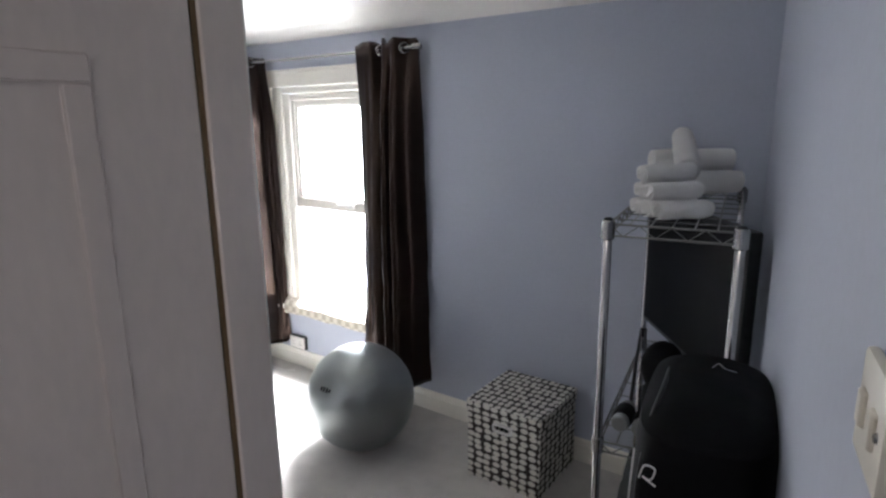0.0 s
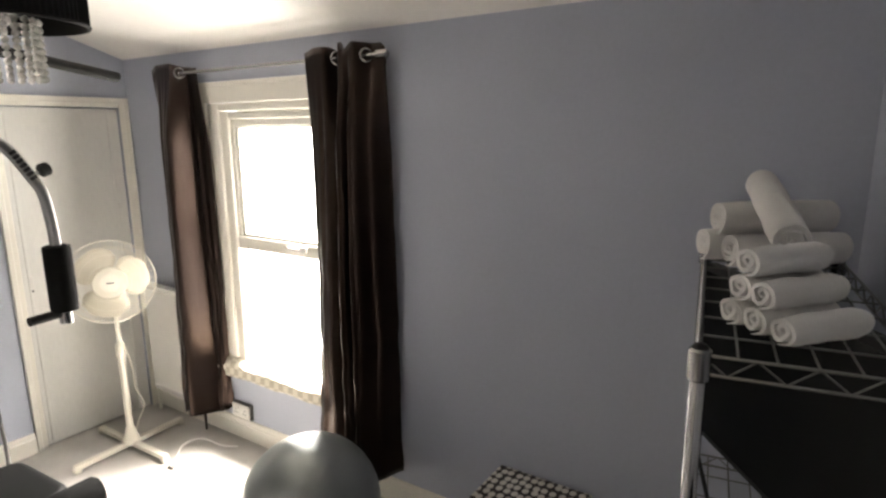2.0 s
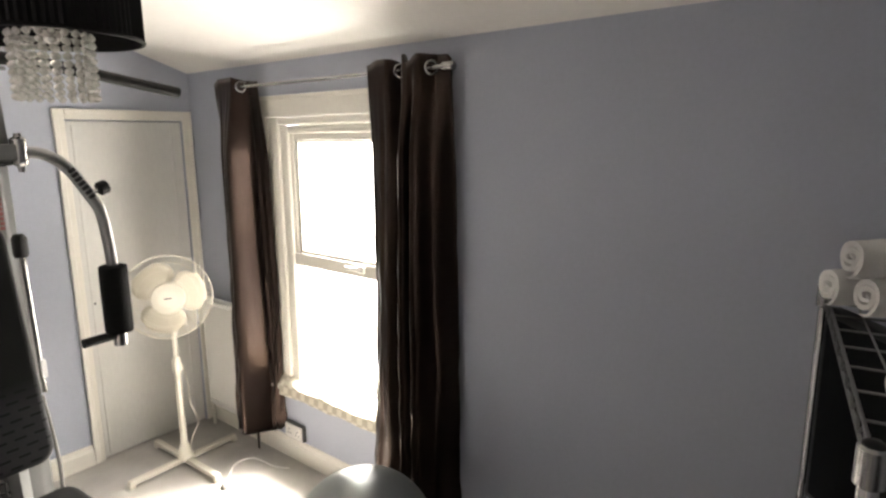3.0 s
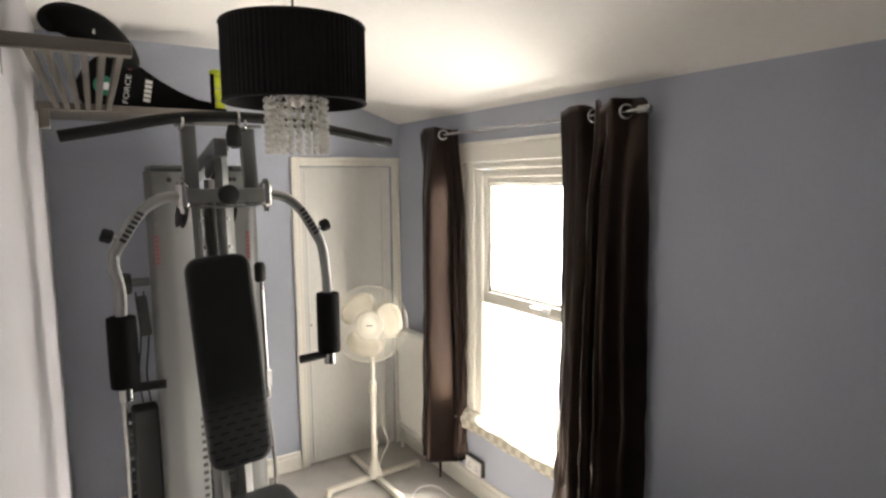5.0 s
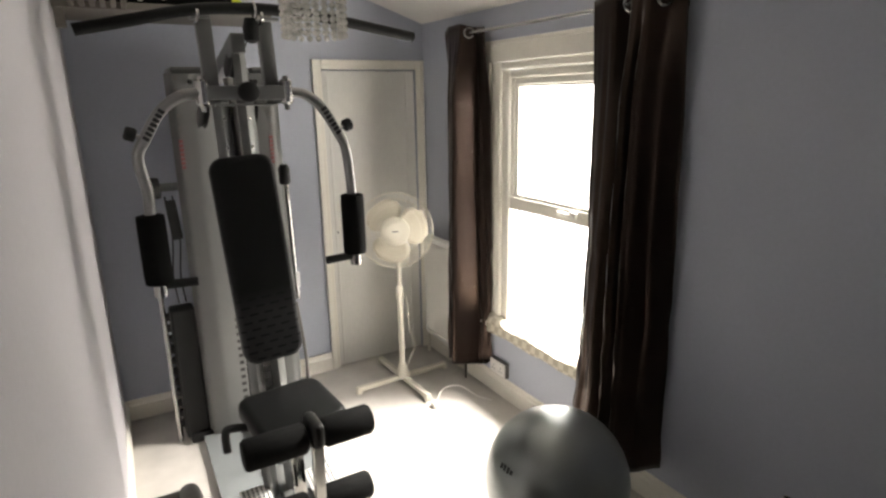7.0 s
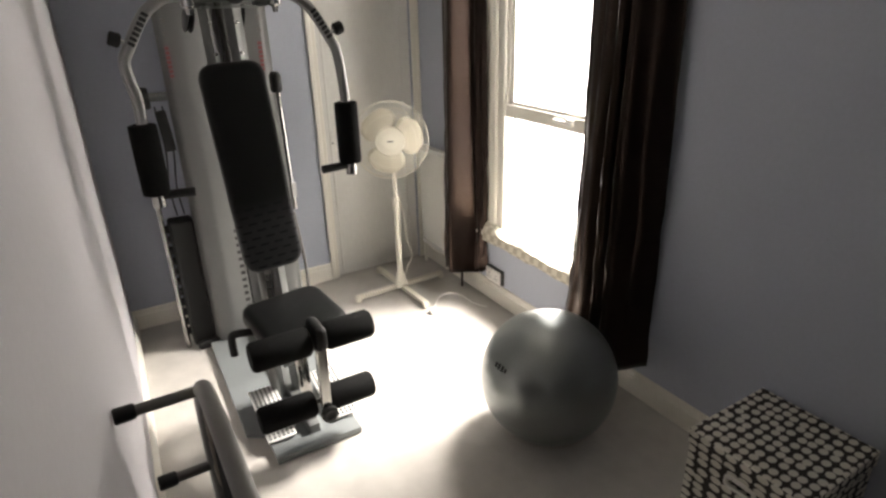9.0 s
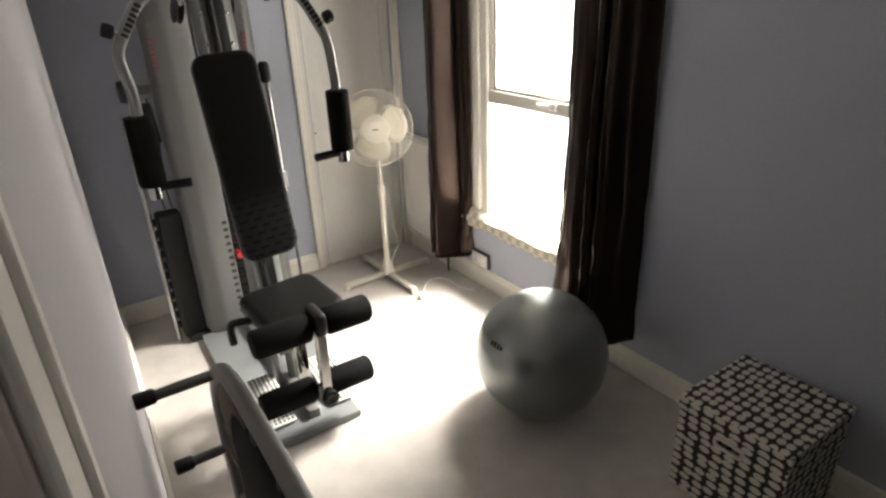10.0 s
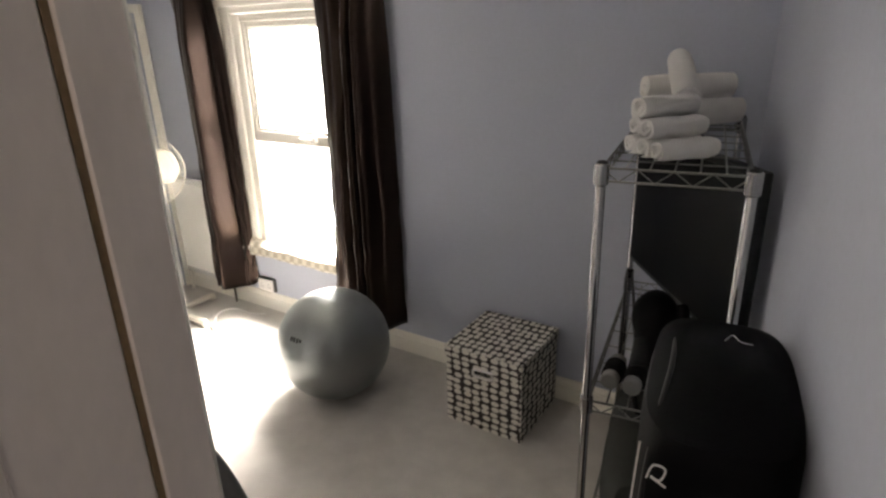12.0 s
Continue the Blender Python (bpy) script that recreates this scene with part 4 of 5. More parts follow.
def kit_bag():
    """A tall padded bag standing upright against the end wall."""
    b = thing("kit_bag", "tall black padded kit bag standing against the end wall", "bag", T(-0.182, 1.06, 0) @ pose(0, 0, 0, 0, 0, 9) @ Matrix.Diagonal((1, 1, 1.028, 1)))
    bm = bmesh.new()
    n, rows = 44, []
    H = 1.235
    for j in range(30):
        t = j / 29
        z = H * t
        top = max(0.0, (t - 0.93) / 0.07)
        shrink = math.sqrt(max(0.0, 1 - top ** 2.6)) if top else 1.0
        shrink = max(shrink, 0.04)
        bulge = 1 + 0.05 * math.sin(3.3 * t + 0.4) - 0.06 * (1 - min(1, t * 9))
        row = []
        for k in range(n):
            a = 2 * math.pi * k / n
            c, s = math.cos(a), math.sin(a)
            e = 0.55
            x = 0.128 * math.copysign(abs(c) ** e, c)
            if c > 0:
                x *= 0.60 + 0.40 * min(1.0, t / 0.82)
            y = 0.235 * math.copysign(abs(s) ** e, s)
            w = 1 + 0.025 * noise.noise(Vector((c * 1.6, s * 1.6, z * 4)))
            row.append(bm.verts.new((x * bulge * w * (0.55 + 0.45 * shrink), y * bulge * w * (0.6 + 0.4 * shrink), z - 0.012 * top)))
        rows.append(row)
    for a, c in zip(rows, rows[1:]):
        for k in range(n):
            bm.faces.new((a[k], a[(k + 1) % n], c[(k + 1) % n], c[k]))
    bm.faces.new(rows[0][::-1])
    bm.faces.new(rows[-1])
    part("body", bm, BLACK, b)
    x = -0.104
    path = curve_pts([(x, -0.196, 0.04), (x * 1.03, -0.200, 0.5), (x * 1.02, -0.198, 1.0), (x * 0.92, -0.17, 1.17), (x * 0.8, -0.05, 1.215), (x * 0.8, 0.12, 1.2)], 8)
    part("piping", tube(path, 0.005, n=8), BLACKMETAL, b)
    part("zip", tube(curve_pts([(0.0, 0.045, 1.232), (0.012, 0.06, 1.238), (0.025, 0.045, 1.235), (0.045, 0.055, 1.228)], 6), 0.0018, n=8), STEEL, b, "silver zip end")
    mark = bmesh.new()
    tube(curve_pts([(x, -0.226, z) for x, z in ((-0.099, 1.117), (-0.091, 1.142), (-0.073, 1.139), (-0.079, 1.117), (-0.093, 1.121), (-0.070, 1.107))], 6), 0.0016, mark, 6)
    tube(curve_pts([(-0.116, -0.176, 1.142), (-0.118, -0.178, 1.10), (-0.121, -0.178, 1.03)], 5), 0.0018, mark, 6)
    part("white_mark", mark, PRINT_WHITE, b, "small white printed squiggle")


kit_bag()


# ---- folding trampoline against the partition ----
def trampoline():
    cx, cz, R, y = -1.49, 0.508, 0.486, 0.645
    t = thing("mini_trampoline", "grey framed mini trampoline stood on its edge against the wall", "trampoline")

    def rim_point(a, r):
        c, s = math.cos(a), math.sin(a)
        return Vector((cx + r * math.copysign(abs(c) ** 0.62, c), y, cz + r * math.copysign(abs(s) ** 0.62, s)))

    part("rim", tube([rim_point(2 * math.pi * q / 96, R) for q in range(97)], 0.021, n=14, cap=False), GREYTUBE, t)
    disc = bmesh.new()
    fa = [disc.verts.new(rim_point(2 * math.pi * q / 64, R - 0.10) + Vector((0, 0.003, 0))) for q in range(64)]
    fb = [disc.verts.new(rim_point(2 * math.pi * q / 64, R - 0.10) - Vector((0, 0.003, 0))) for q in range(64)]
    disc.faces.new(fa)
    disc.faces.new(fb[::-1])
    for q in range(64):
        disc.faces.new((fa[q], fa[(q + 1) % 64], fb[(q + 1) % 64], fb[q]))
    part("mat", disc, FOAM, t, "black woven jumping mat")
    for k in range(40):
        a = 2 * math.pi * (k + 0.5) / 40
        part("spring", tube([rim_point(a, r) for r in (R - 0.105, R - 0.09, R - 0.035, R - 0.015)], [0.004, 0.009, 0.009, 0.004], n=8), BROWNMETAL, t)
    for ang in (133, 177, 210, 318, 28):
        p = rim_point(radians(ang), R)
        wall_y = YL1 + (YL0 - YL1) * (p.x - XJ) / (XF - XJ) + (0.05 if ang == 177 else 0.004)
        leg = part("leg", tube([p, (p.x, wall_y + 0.02, p.z)], 0.0145, n=12), GREYTUBE, t)
        part("rubber_foot", lathe([(0.017, 0), (0.021, 0.004), (0.020, 0.045), (0.016, 0.05)], 14, m=T(p.x, wall_y, p.z) @ pose(0, 0, 0, -90, 0, 0)), RUBBER, leg, "black rubber foot")
    part("floor_pad", box(cx - 0.06, y - 0.03, 0.0, cx + 0.06, y + 0.03, 0.012, 0.004), RUBBER, t)


BROWNMETAL = mat("spring_steel", (0.12, 0.10, 0.08), 0.4, metal=0.8, vary=0.2, scale=30, fine=300, bump=0.05)
trampoline()


# ---- slatted rack high on the partition, with sports things ----
RACK_Z = 2.226                                 # underside board of the far end


def rack():
    r = thing("slatted_rack", "grey timber slatted rack fixed high on the wall", "rack")
    z, zf = 2.254, RACK_Z
    part("near_rail", box(-2.413, 0.452, z - 0.018, -2.377, 0.752, z + 0.018, 0.003), TIMBER, r)
    part("far_rail", box(-3.64, 0.50, zf - 0.016, -3.60, 1.42, zf + 0.016, 0.003), TIMBER, r)
    for k in range(6):
        ya, yb = 0.507 + 0.0436 * k, 0.575 + 0.039 * k
        m = Matrix.Translation((-2.40, ya, z)) @ Vector((-1.21, yb - ya, zf - z)).to_track_quat("X", "Z").to_matrix().to_4x4()
        part("slat", box(0, -0.010, -0.012, 1.212, 0.010, 0.012, 0.002, m=m), TIMBER, r)
    part("shelf_board", box(XF, 0.50, zf - 0.012, -3.645, 1.42, zf + 0.008, 0.003), TIMBER, r)
    part("wall_plate", box(-2.42, 0.448, z - 0.09, -2.37, 0.456, z + 0.15, 0.002), TIMBER, r)
    part("bracket", box(-3.62, 0.505, zf - 0.10, -3.58, 0.545, zf - 0.016, 0.004), TIMBER, r)


rack()


def sports_bag():
    b = thing("sports_bag", "black soft sports bag lying on the slatted rack", "bag")
    bm = bmesh.new()
    ctrl = [(-2.44, 0.555, 2.315), (-2.46, 0.59, 2.335), (-2.5, 0.65, 2.332), (-2.55, 0.70, 2.316), (-2.64, 0.745, 2.302), (-2.76, 0.79, 2.288)]
    pts = curve_pts(ctrl, 5)
    n = len(pts)
    tube(pts, [0.008 + 0.043 * math.sin(math.pi * (0.08 + 0.86 * i / (n - 1))) ** 0.6 for i in range(n)], bm, 20)
    for v in bm.verts:
        v.co.z = max(2.268, v.co.z + 0.006 * noise.noise(v.co * 14))
    part("body", bm, NYLON, b)
    part("strap_print", tube(curve_pts([(-2.452, 0.648, 2.348), (-2.455, 0.662, 2.332), (-2.462, 0.668, 2.305)], 5), 0.0045, n=8), PRINT_WHITE, b, "pale strap end")


sports_bag()


def racket_bag():
    b = thing("racket_cover", "black tennis racket cover with white printing on the rack", "racket cover")
    # the cover stands on the rack's board, broad head first, and leans back a little
    poly = [(0.690, 2.2585), (1.248, 2.2585), (1.262, 2.300), (1.250, 2.315), (1.175, 2.326), (1.090, 2.351), (1.000, 2.400), (0.935, 2.458), (0.870, 2.497), (0.800, 2.512),
            (0.735, 2.490), (0.685, 2.440), (0.655, 2.380), (0.665, 2.300)]
    up = Matrix(((0, 0, 1, -3.70), (1, 0, 0, 0), (0, 1, 0, RACK_Z - 2.25), (0, 0, 0, 1)))
    bm = prism(poly, -0.05, 0.0, m=up)
    bmesh.ops.bevel(bm, geom=[e for e in bm.edges], offset=0.007, segments=2, affect="EDGES", profile=0.5)
    part("cover", bm, NYLON, b)
    # one readable word; the maker's mark beside it is plain bars
    text = bpy.data.curves.new("word", "FONT")
    text.body, text.size, text.extrude, text.align_x = "FORCE", 0.036, 0.0008, "LEFT"
    holder = bpy.data.objects.new("word", text)
    me = bpy.data.meshes.new_from_object(holder)
    bpy.data.objects.remove(holder)
    me.materials.append(PRINT_WHITE)
    word = new("printed_word", me)
    word.parent = b
    word["label"] = "white printed word"
    word.matrix_local = up @ T(0.858, 2.284, 0.002) @ Matrix.Rotation(radians(80), 4, "Z") @ Matrix.Diagonal((1.25, 0.9, 1, 1))
    d = Vector((0.018, 0.108, 0))
    mm = up @ T(0.940, 2.300, 0) @ Matrix.Rotation(math.atan2(d.y, d.x), 4, "Z")
    for k in range(5):
        x = d.length * k / 5
        part("printed_bar", box(x, -0.015, 0.0, x + d.length / 5 * 0.74, 0.015, 0.002, m=mm), PRINT_WHITE, b, "white printed bar", smooth=False)
    part("red_print", box(0.868, 2.445, 0.0, 0.886, 2.475, 0.002, m=up), BADGE, b, "small dark red printed block", smooth=False)
    part("round_badge", lathe([(0.045, 0), (0.045, 0.002)], 32, m=up @ T(0.766, 2.364, 0)), GREEN, b, "round green badge")
    part("badge_mark", box(0.762, 2.345, 0.002, 0.786, 2.378, 0.004, m=up), PRINT_WHITE, b, smooth=False)
    part("zip_edge", tube([up @ Vector((y, z, -0.025)) for y, z in poly[3:9]], 0.004, n=6), BLACKMETAL, b, "dark zip along the edge")


racket_bag()


def ball_tube():
    t = thing("tennis_ball_tube", "clear tube of yellow tennis balls standing on the rack", "tennis balls")
    x, y, z = -3.72, 1.276, RACK_Z + 0.008
    part("can", lathe([(0.036, 0.0), (0.036, 0.02), (0.037, 0.022), (0.037, 0.03)], 20, m=T(x, y, z)), BLACK, t)
    for k in range(3):
        bm = bmesh.new()
        bmesh.ops.create_uvsphere(bm, u_segments=16, v_segments=10, radius=0.033, matrix=T(x, y, z + 0.036 + 0.066 * k))
        part("tennis_ball", bm, YELLOW, t)
    part("sleeve", box(x + 0.012, y - 0.040, z + 0.03, x + 0.030, y - 0.022, z + 0.20, 0.003), BLACK, t)
    part("lid", lathe([(0.037, 0.20), (0.038, 0.215), (0.034, 0.222)], 20, m=T(x, y, z)), YELLOW, t)


ball_tube()


# ---- multi-gym ----
def studded(x0, y0, x1, y1, z, bm, m, step=0.018):
    nx, ny = int((x1 - x0) / step), int((y1 - y0) / step)
    for i in range(nx):
        for j in range(ny):
            cx, cy = x0 + (i + 0.5) * (x1 - x0) / nx, y0 + (j + 0.5) * (y1 - y0) / ny
            box(cx - 0.0055, cy - 0.0055, z, cx + 0.0055, cy + 0.0055, z + 0.004, bm=bm, m=m)
    return bm


def beam(a, b, w, d, bevel=0.005):
    """A square steel section from a to b, w across and d deep."""
    a, b = Vector(a), Vector(b)
    m = Matrix.Translation(a) @ (b - a).to_track_quat("Z", "Y").to_matrix().to_4x4()
    return box(-w / 2, -d / 2, 0, w / 2, d / 2, (b - a).length, bevel, m=m, seg=2)


def cushion(w, h, d, r, label_bm=None):
    """A rounded upholstered pad, w by h, d thick, lying in x and z."""
    bm = bmesh.new()
    box(-w / 2, -d / 2, -h / 2, w / 2, d / 2, h / 2, bm=bm)
    up = [e for e in bm.edges if abs((e.verts[0].co - e.verts[1].co).y) > d * 0.9]
    bmesh.ops.bevel(bm, geom=up, offset=r, segments=6, affect="EDGES", profile=0.5)
    rim = [e for e in bm.edges if abs((e.verts[0].co - e.verts[1].co).y) < 1e-5 and len(e.link_faces) == 2 and e.calc_face_angle(0) > 1.0]
    bmesh.ops.bevel(bm, geom=rim, offset=d * 0.35, segments=3, affect="EDGES", profile=0.55)
    return bm


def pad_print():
    """Black vinyl with rows of faint raised dashes and dots; light on its lower third is painted in."""
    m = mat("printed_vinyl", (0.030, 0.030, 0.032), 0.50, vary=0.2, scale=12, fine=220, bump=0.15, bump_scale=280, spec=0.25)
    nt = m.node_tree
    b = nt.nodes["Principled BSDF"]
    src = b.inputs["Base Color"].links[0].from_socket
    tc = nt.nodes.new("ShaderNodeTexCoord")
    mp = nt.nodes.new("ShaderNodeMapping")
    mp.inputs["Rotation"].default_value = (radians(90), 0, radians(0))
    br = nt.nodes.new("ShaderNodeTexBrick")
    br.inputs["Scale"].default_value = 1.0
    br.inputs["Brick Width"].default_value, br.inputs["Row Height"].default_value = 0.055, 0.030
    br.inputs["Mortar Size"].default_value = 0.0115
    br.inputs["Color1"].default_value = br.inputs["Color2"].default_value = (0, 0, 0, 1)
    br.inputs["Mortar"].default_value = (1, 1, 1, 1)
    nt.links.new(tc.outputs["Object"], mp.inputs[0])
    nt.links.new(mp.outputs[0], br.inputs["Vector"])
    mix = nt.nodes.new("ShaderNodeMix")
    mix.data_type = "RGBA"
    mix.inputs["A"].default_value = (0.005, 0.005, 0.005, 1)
    # print and paler ground fade upward: the light low on the pad, coloured in
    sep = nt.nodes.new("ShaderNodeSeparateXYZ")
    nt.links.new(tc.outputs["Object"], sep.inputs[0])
    lit_low = nt.nodes.new("ShaderNodeMapRange")
    lit_low.inputs["From Min"].default_value, lit_low.inputs["From Max"].default_value = -0.10, -0.20
    nt.links.new(sep.outputs["Z"], lit_low.inputs["Value"])
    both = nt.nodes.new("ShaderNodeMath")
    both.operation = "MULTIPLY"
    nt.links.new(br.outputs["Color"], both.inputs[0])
    nt.links.new(lit_low.outputs[0], both.inputs[1])
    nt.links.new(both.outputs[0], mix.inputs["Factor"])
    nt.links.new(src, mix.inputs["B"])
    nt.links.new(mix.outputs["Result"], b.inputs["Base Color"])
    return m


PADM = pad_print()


def multi_gym():
    g = thing("multi_gym", "silver and black home multi-gym with weight tower and press arms", "multi-gym")
    X = -2.72
    # base
    bm = prism([(-3.95, 0.88), (-3.60, 0.86), (-2.76, 0.84), (-2.72, 0.90), (-2.72, 1.28), (-2.80, 1.34), (-3.95, 1.42)], 0.012, 0.032)
    part("base_plate", bm, PLATEG, g, smooth=False)
    part("base_beam", beam((-3.9, 1.12, 0.055), (-2.60, 1.11, 0.055), 0.05, 0.05), SILVER, g)
    part("front_step", box(-2.735, 0.915, 0.004, -2.525, 1.30, 0.036, 0.004, seg=2), PLATEG, g, "flat grey front step plate")
    for y0, y1 in ((0.905, 1.03), (1.20, 1.325)):
        m = T(-2.775, 0, 0.088) @ pose(0, 0, 0, 0, 13, 0)
        ped = part("foot_plate", box(-0.16, y0, -0.006, 0.16, y1, 0.006, 0.002, m=m), PRINT_WHITE, g, "pale studded foot plate")
        part("stud_grid", studded(-0.155, y0 + 0.004, 0.155, y1 - 0.004, 0.006, bmesh.new(), m), SHROUD, ped, smooth=False)
        part("foot_plate_bracket", box(-2.90, (y0 + y1) / 2 - 0.02, 0.03, -2.74, (y0 + y1) / 2 + 0.02, 0.076, 0.003), SILVER, g)
    # weight tower with its two shrouds
    for poly, nm in (([(-3.62, 1.005), (-3.64, 1.125), (-3.90, 1.125), (-3.92, 0.955), (-3.70, 0.90), (-3.64, 0.925)], "shroud"),
                     ([(-3.64, 1.275), (-3.62, 1.385), (-3.66, 1.43), (-3.92, 1.40), (-3.90, 1.275)], "shroud")):
        bm = prism(poly, 0.035, 1.945)
        bmesh.ops.bevel(bm, geom=[e for e in bm.edges if abs(e.verts[0].co.z - e.verts[1].co.z) > 1], offset=0.014, segments=3, affect="EDGES", profile=0.5)
        sh = part(nm, bm, SHROUD, g, "silver grey weight tower shroud")
        yy = (poly[0][1] + poly[1][1]) / 2
        part("top_cap", box(-3.90, min(p[1] for p in poly) + 0.03, 1.945, -3.65, max(p[1] for p in poly) - 0.03, 1.975, 0.012, seg=3), SHROUD, sh)
        for dy in (0.0, 0.062 if yy < 1.2 else -0.02):
            part("bolt", lathe([(0.012, 0), (0.012, 0.006), (0.006, 0.009)], 12, m=T(-3.622 - dy * 0.16 if yy < 1.2 else -3.634, (1.006 if yy < 1.2 else 1.314) + dy, 1.904) @ pose(0, 0, 0, 0, 90, 0)), BLACKMETAL, sh)
        # slots that show the weights
        yb = 1.10 if yy < 1.2 else 1.30
        slot = bpy.data.meshes.new("slot")
        bm = box(-0.0045, -0.012, -0.009, 0.0045, 0.012, 0.009)
        bm.to_mesh(slot)
        bm.free()
        slot.materials.append(PRINT_BLACK)
        for k in range(14):
            so = new("slot", slot)
            so.parent = sh
            so.matrix_local = T(-3.6375, yb, 0.129 + 0.042 * k)
        ym, xm = (0.926, -3.632) if yy < 1.2 else (1.356, -3.6185)
        for k in range(7):
            part("printed_bar", box(xm - 0.02, ym, 1.495 + 0.021 * k, xm, ym + 0.018, 1.509 + 0.021 * k), BADGE, sh, "dark red printed bar", smooth=False)
        for k in range(5):
            part("printed_bar", box(xm - 0.02, ym + 0.008, 1.68 + 0.058 * k, xm + 0.001, ym + 0.026, 1.70 + 0.058 * k), GREYTUBE, sh, "grey printed bar", smooth=False)
    for k in range(14):
        part("weight_plate", box(-3.84, 1.132, 0.10 + 0.052 * k, -3.70, 1.268, 0.148 + 0.052 * k, 0.004), BLACKMETAL, g)
    for y in (1.155, 1.245):
        part("guide_rod", tube([(-3.77, y, 0.05), (-3.77, y, 1.94)], 0.010, n=10), CHROME, g)
    part("selector_pin", tube([(-3.72, 1.15, 0.47), (-3.62, 1.15, 0.47)], [0.010, 0.018], n=12), RED, g, "red selector pin")
    part("top_frame", box(-3.90, 1.0, 1.93, -3.70, 1.40, 1.97, 0.006), SILVER, g)
    # twin uprights, boom and yoke
    for ya, yb in ((0.995, 1.045), (1.085, 1.14)):
        part("upright", beam((-2.86, ya, 1.84), (-2.92, yb, 0.06), 0.040, 0.060), SILVER, g)
    part("centre_strut", beam((-2.90, 1.04, 1.90), (-2.93, 1.085, 0.7), 0.026, 0.03), GREYTUBE, g)
    part("boom", beam((-3.80, 1.16, 1.93), (-2.83, 1.075, 2.02), 0.05, 0.07), SILVER, g)
    neck = curve_pts([(-3.05, 1.09, 1.99), (-2.92, 1.085, 2.0), (-2.86, 1.08, 1.95), (-2.85, 1.078, 1.84)], 6)
    part("swan_neck", tube(neck, 0.024, n=4), SILVER, g)
    for y in (0.955, 1.165):
        part("yoke_post", beam((-2.76, y - 0.006 if y < 1 else y - 0.012, 2.09), (-2.76, y, 1.80), 0.042, 0.05), SILVER, g)
        part("bar_hook", tube(curve_pts([(-2.77, y - 0.03, 2.075), (-2.72, y - 0.03, 2.075), (-2.695, y - 0.03, 2.09), (-2.697, y - 0.03, 2.108)], 5), 0.006, n=8), CHROME, g)
    for y in (0.935, 1.165):
        part("post_plate", box(-2.80, y - 0.022, 2.085, -2.715, y + 0.034, 2.097, 0.003), SILVER, g)
    part("cable_stop", lathe([(0.010, -0.05), (0.026, -0.04), (0.030, 0.0), (0.020, 0.035)], 16, m=T(-2.74, 1.105, 2.06)), RUBBER, g, "black rubber cable stop")
    # pull-down bar lying in the hooks
    bar = curve_pts([(X, 0.565, 2.035), (X, 0.72, 2.068), (X, 0.90, 2.108), (X, 1.08, 2.122), (X, 1.25, 2.118), (X, 1.42, 2.098), (X, 1.735, 2.048)], 6)
    lat = part("pull_down_bar", tube(bar, 0.0195, n=14), RUBBER, g, "black pull-down bar")
    part("eye_bolt", tube([(X + 0.03 * math.cos(a) * 0.7, 1.115, 2.115 + 0.028 * math.sin(a)) for a in [2 * math.pi * q / 14 for q in range(15)]], 0.005, n=8, cap=False), CHROME, lat)
    # pulleys
    for x, y, z in ((-2.95, 0.945, 1.765), (-2.95, 1.125, 1.765), (-2.97, 1.07, 1.95)):
        part("pulley", lathe([(0.045, -0.012), (0.05, -0.01), (0.042, 0.0), (0.05, 0.01), (0.045, 0.012)], 26, m=T(x, y, z) @ pose(0, 0, 0, 78, 0, 6)), BLACKMETAL, g)
    part("cable", tube([(-2.97, 1.105, 1.95), (-2.75, 1.105, 2.06)], 0.003, n=6), RUBBER, g)
    part("cable", tube([(-2.94, 1.065, 1.76), (-2.96, 1.10, 0.3)], 0.003, n=6), RUBBER, g)
    # press beam with pivots and two arms
    part("press_beam", beam((X, 0.925, 1.842), (X, 1.195, 1.842), 0.042, 0.05), SILVER, g)
    part("beam_bracket", box(X - 0.03, 0.955, 1.797, X + 0.012, 1.165, 1.806, 0.002), SILVER, g)
    for ya, yb in ((0.995, 1.045), (1.085, 1.14)):
        for t in (0.05, 0.11, 0.17):
            part("bolt", lathe([(0.007, 0), (0.007, 0.003), (0.004, 0.006)], 8, m=T(-2.86 - 0.06 * t + 0.030, ya + (yb - ya) * t, 1.84 - 1.78 * t) @ pose(0, 0, 0, 0, 90, 0)), CHROME, g, "small bright bolt")
    part("centre_knob", lathe([(0.034, 0), (0.036, 0.01), (0.034, 0.026), (0.02, 0.032)], 22, m=T(X + 0.025, 1.062, 1.845) @ pose(0, 0, 0, 0, 90, 0)), RUBBER, g, "round black knob")
    for s, y0, ctrl, gy in ((-1, 0.915, [(0.905, 1.842), (0.84, 1.832), (0.775, 1.785), (0.72, 1.70), (0.69, 1.635)], 0.70),
                            (1, 1.205, [(1.215, 1.842), (1.275, 1.832), (1.335, 1.785), (1.395, 1.685), (1.42, 1.63)], 1.437)):
        pv = part("pivot", lathe([(0.016, -0.042), (0.0225, -0.036), (0.0225, 0.040), (0.016, 0.046)], 18, m=T(X, y0, 1.842)), CHROME, g, "chrome pivot sleeve")
        part("pivot_bolt", lathe([(0.009, -0.062), (0.012, -0.04), (0.012, 0.044), (0.010, 0.058)], 8, m=T(X, y0, 1.842)), STEEL, pv)
        pts = curve_pts([(X, y, z) for y, z in ctrl] + [(X, gy - s * 0.004, 1.52), (X, gy, 1.40), (X, gy, 1.165)], 7)
        arm = part("press_arm", tube(pts, 0.0190, n=14), SILVER_ARM, g, "silver press arm")
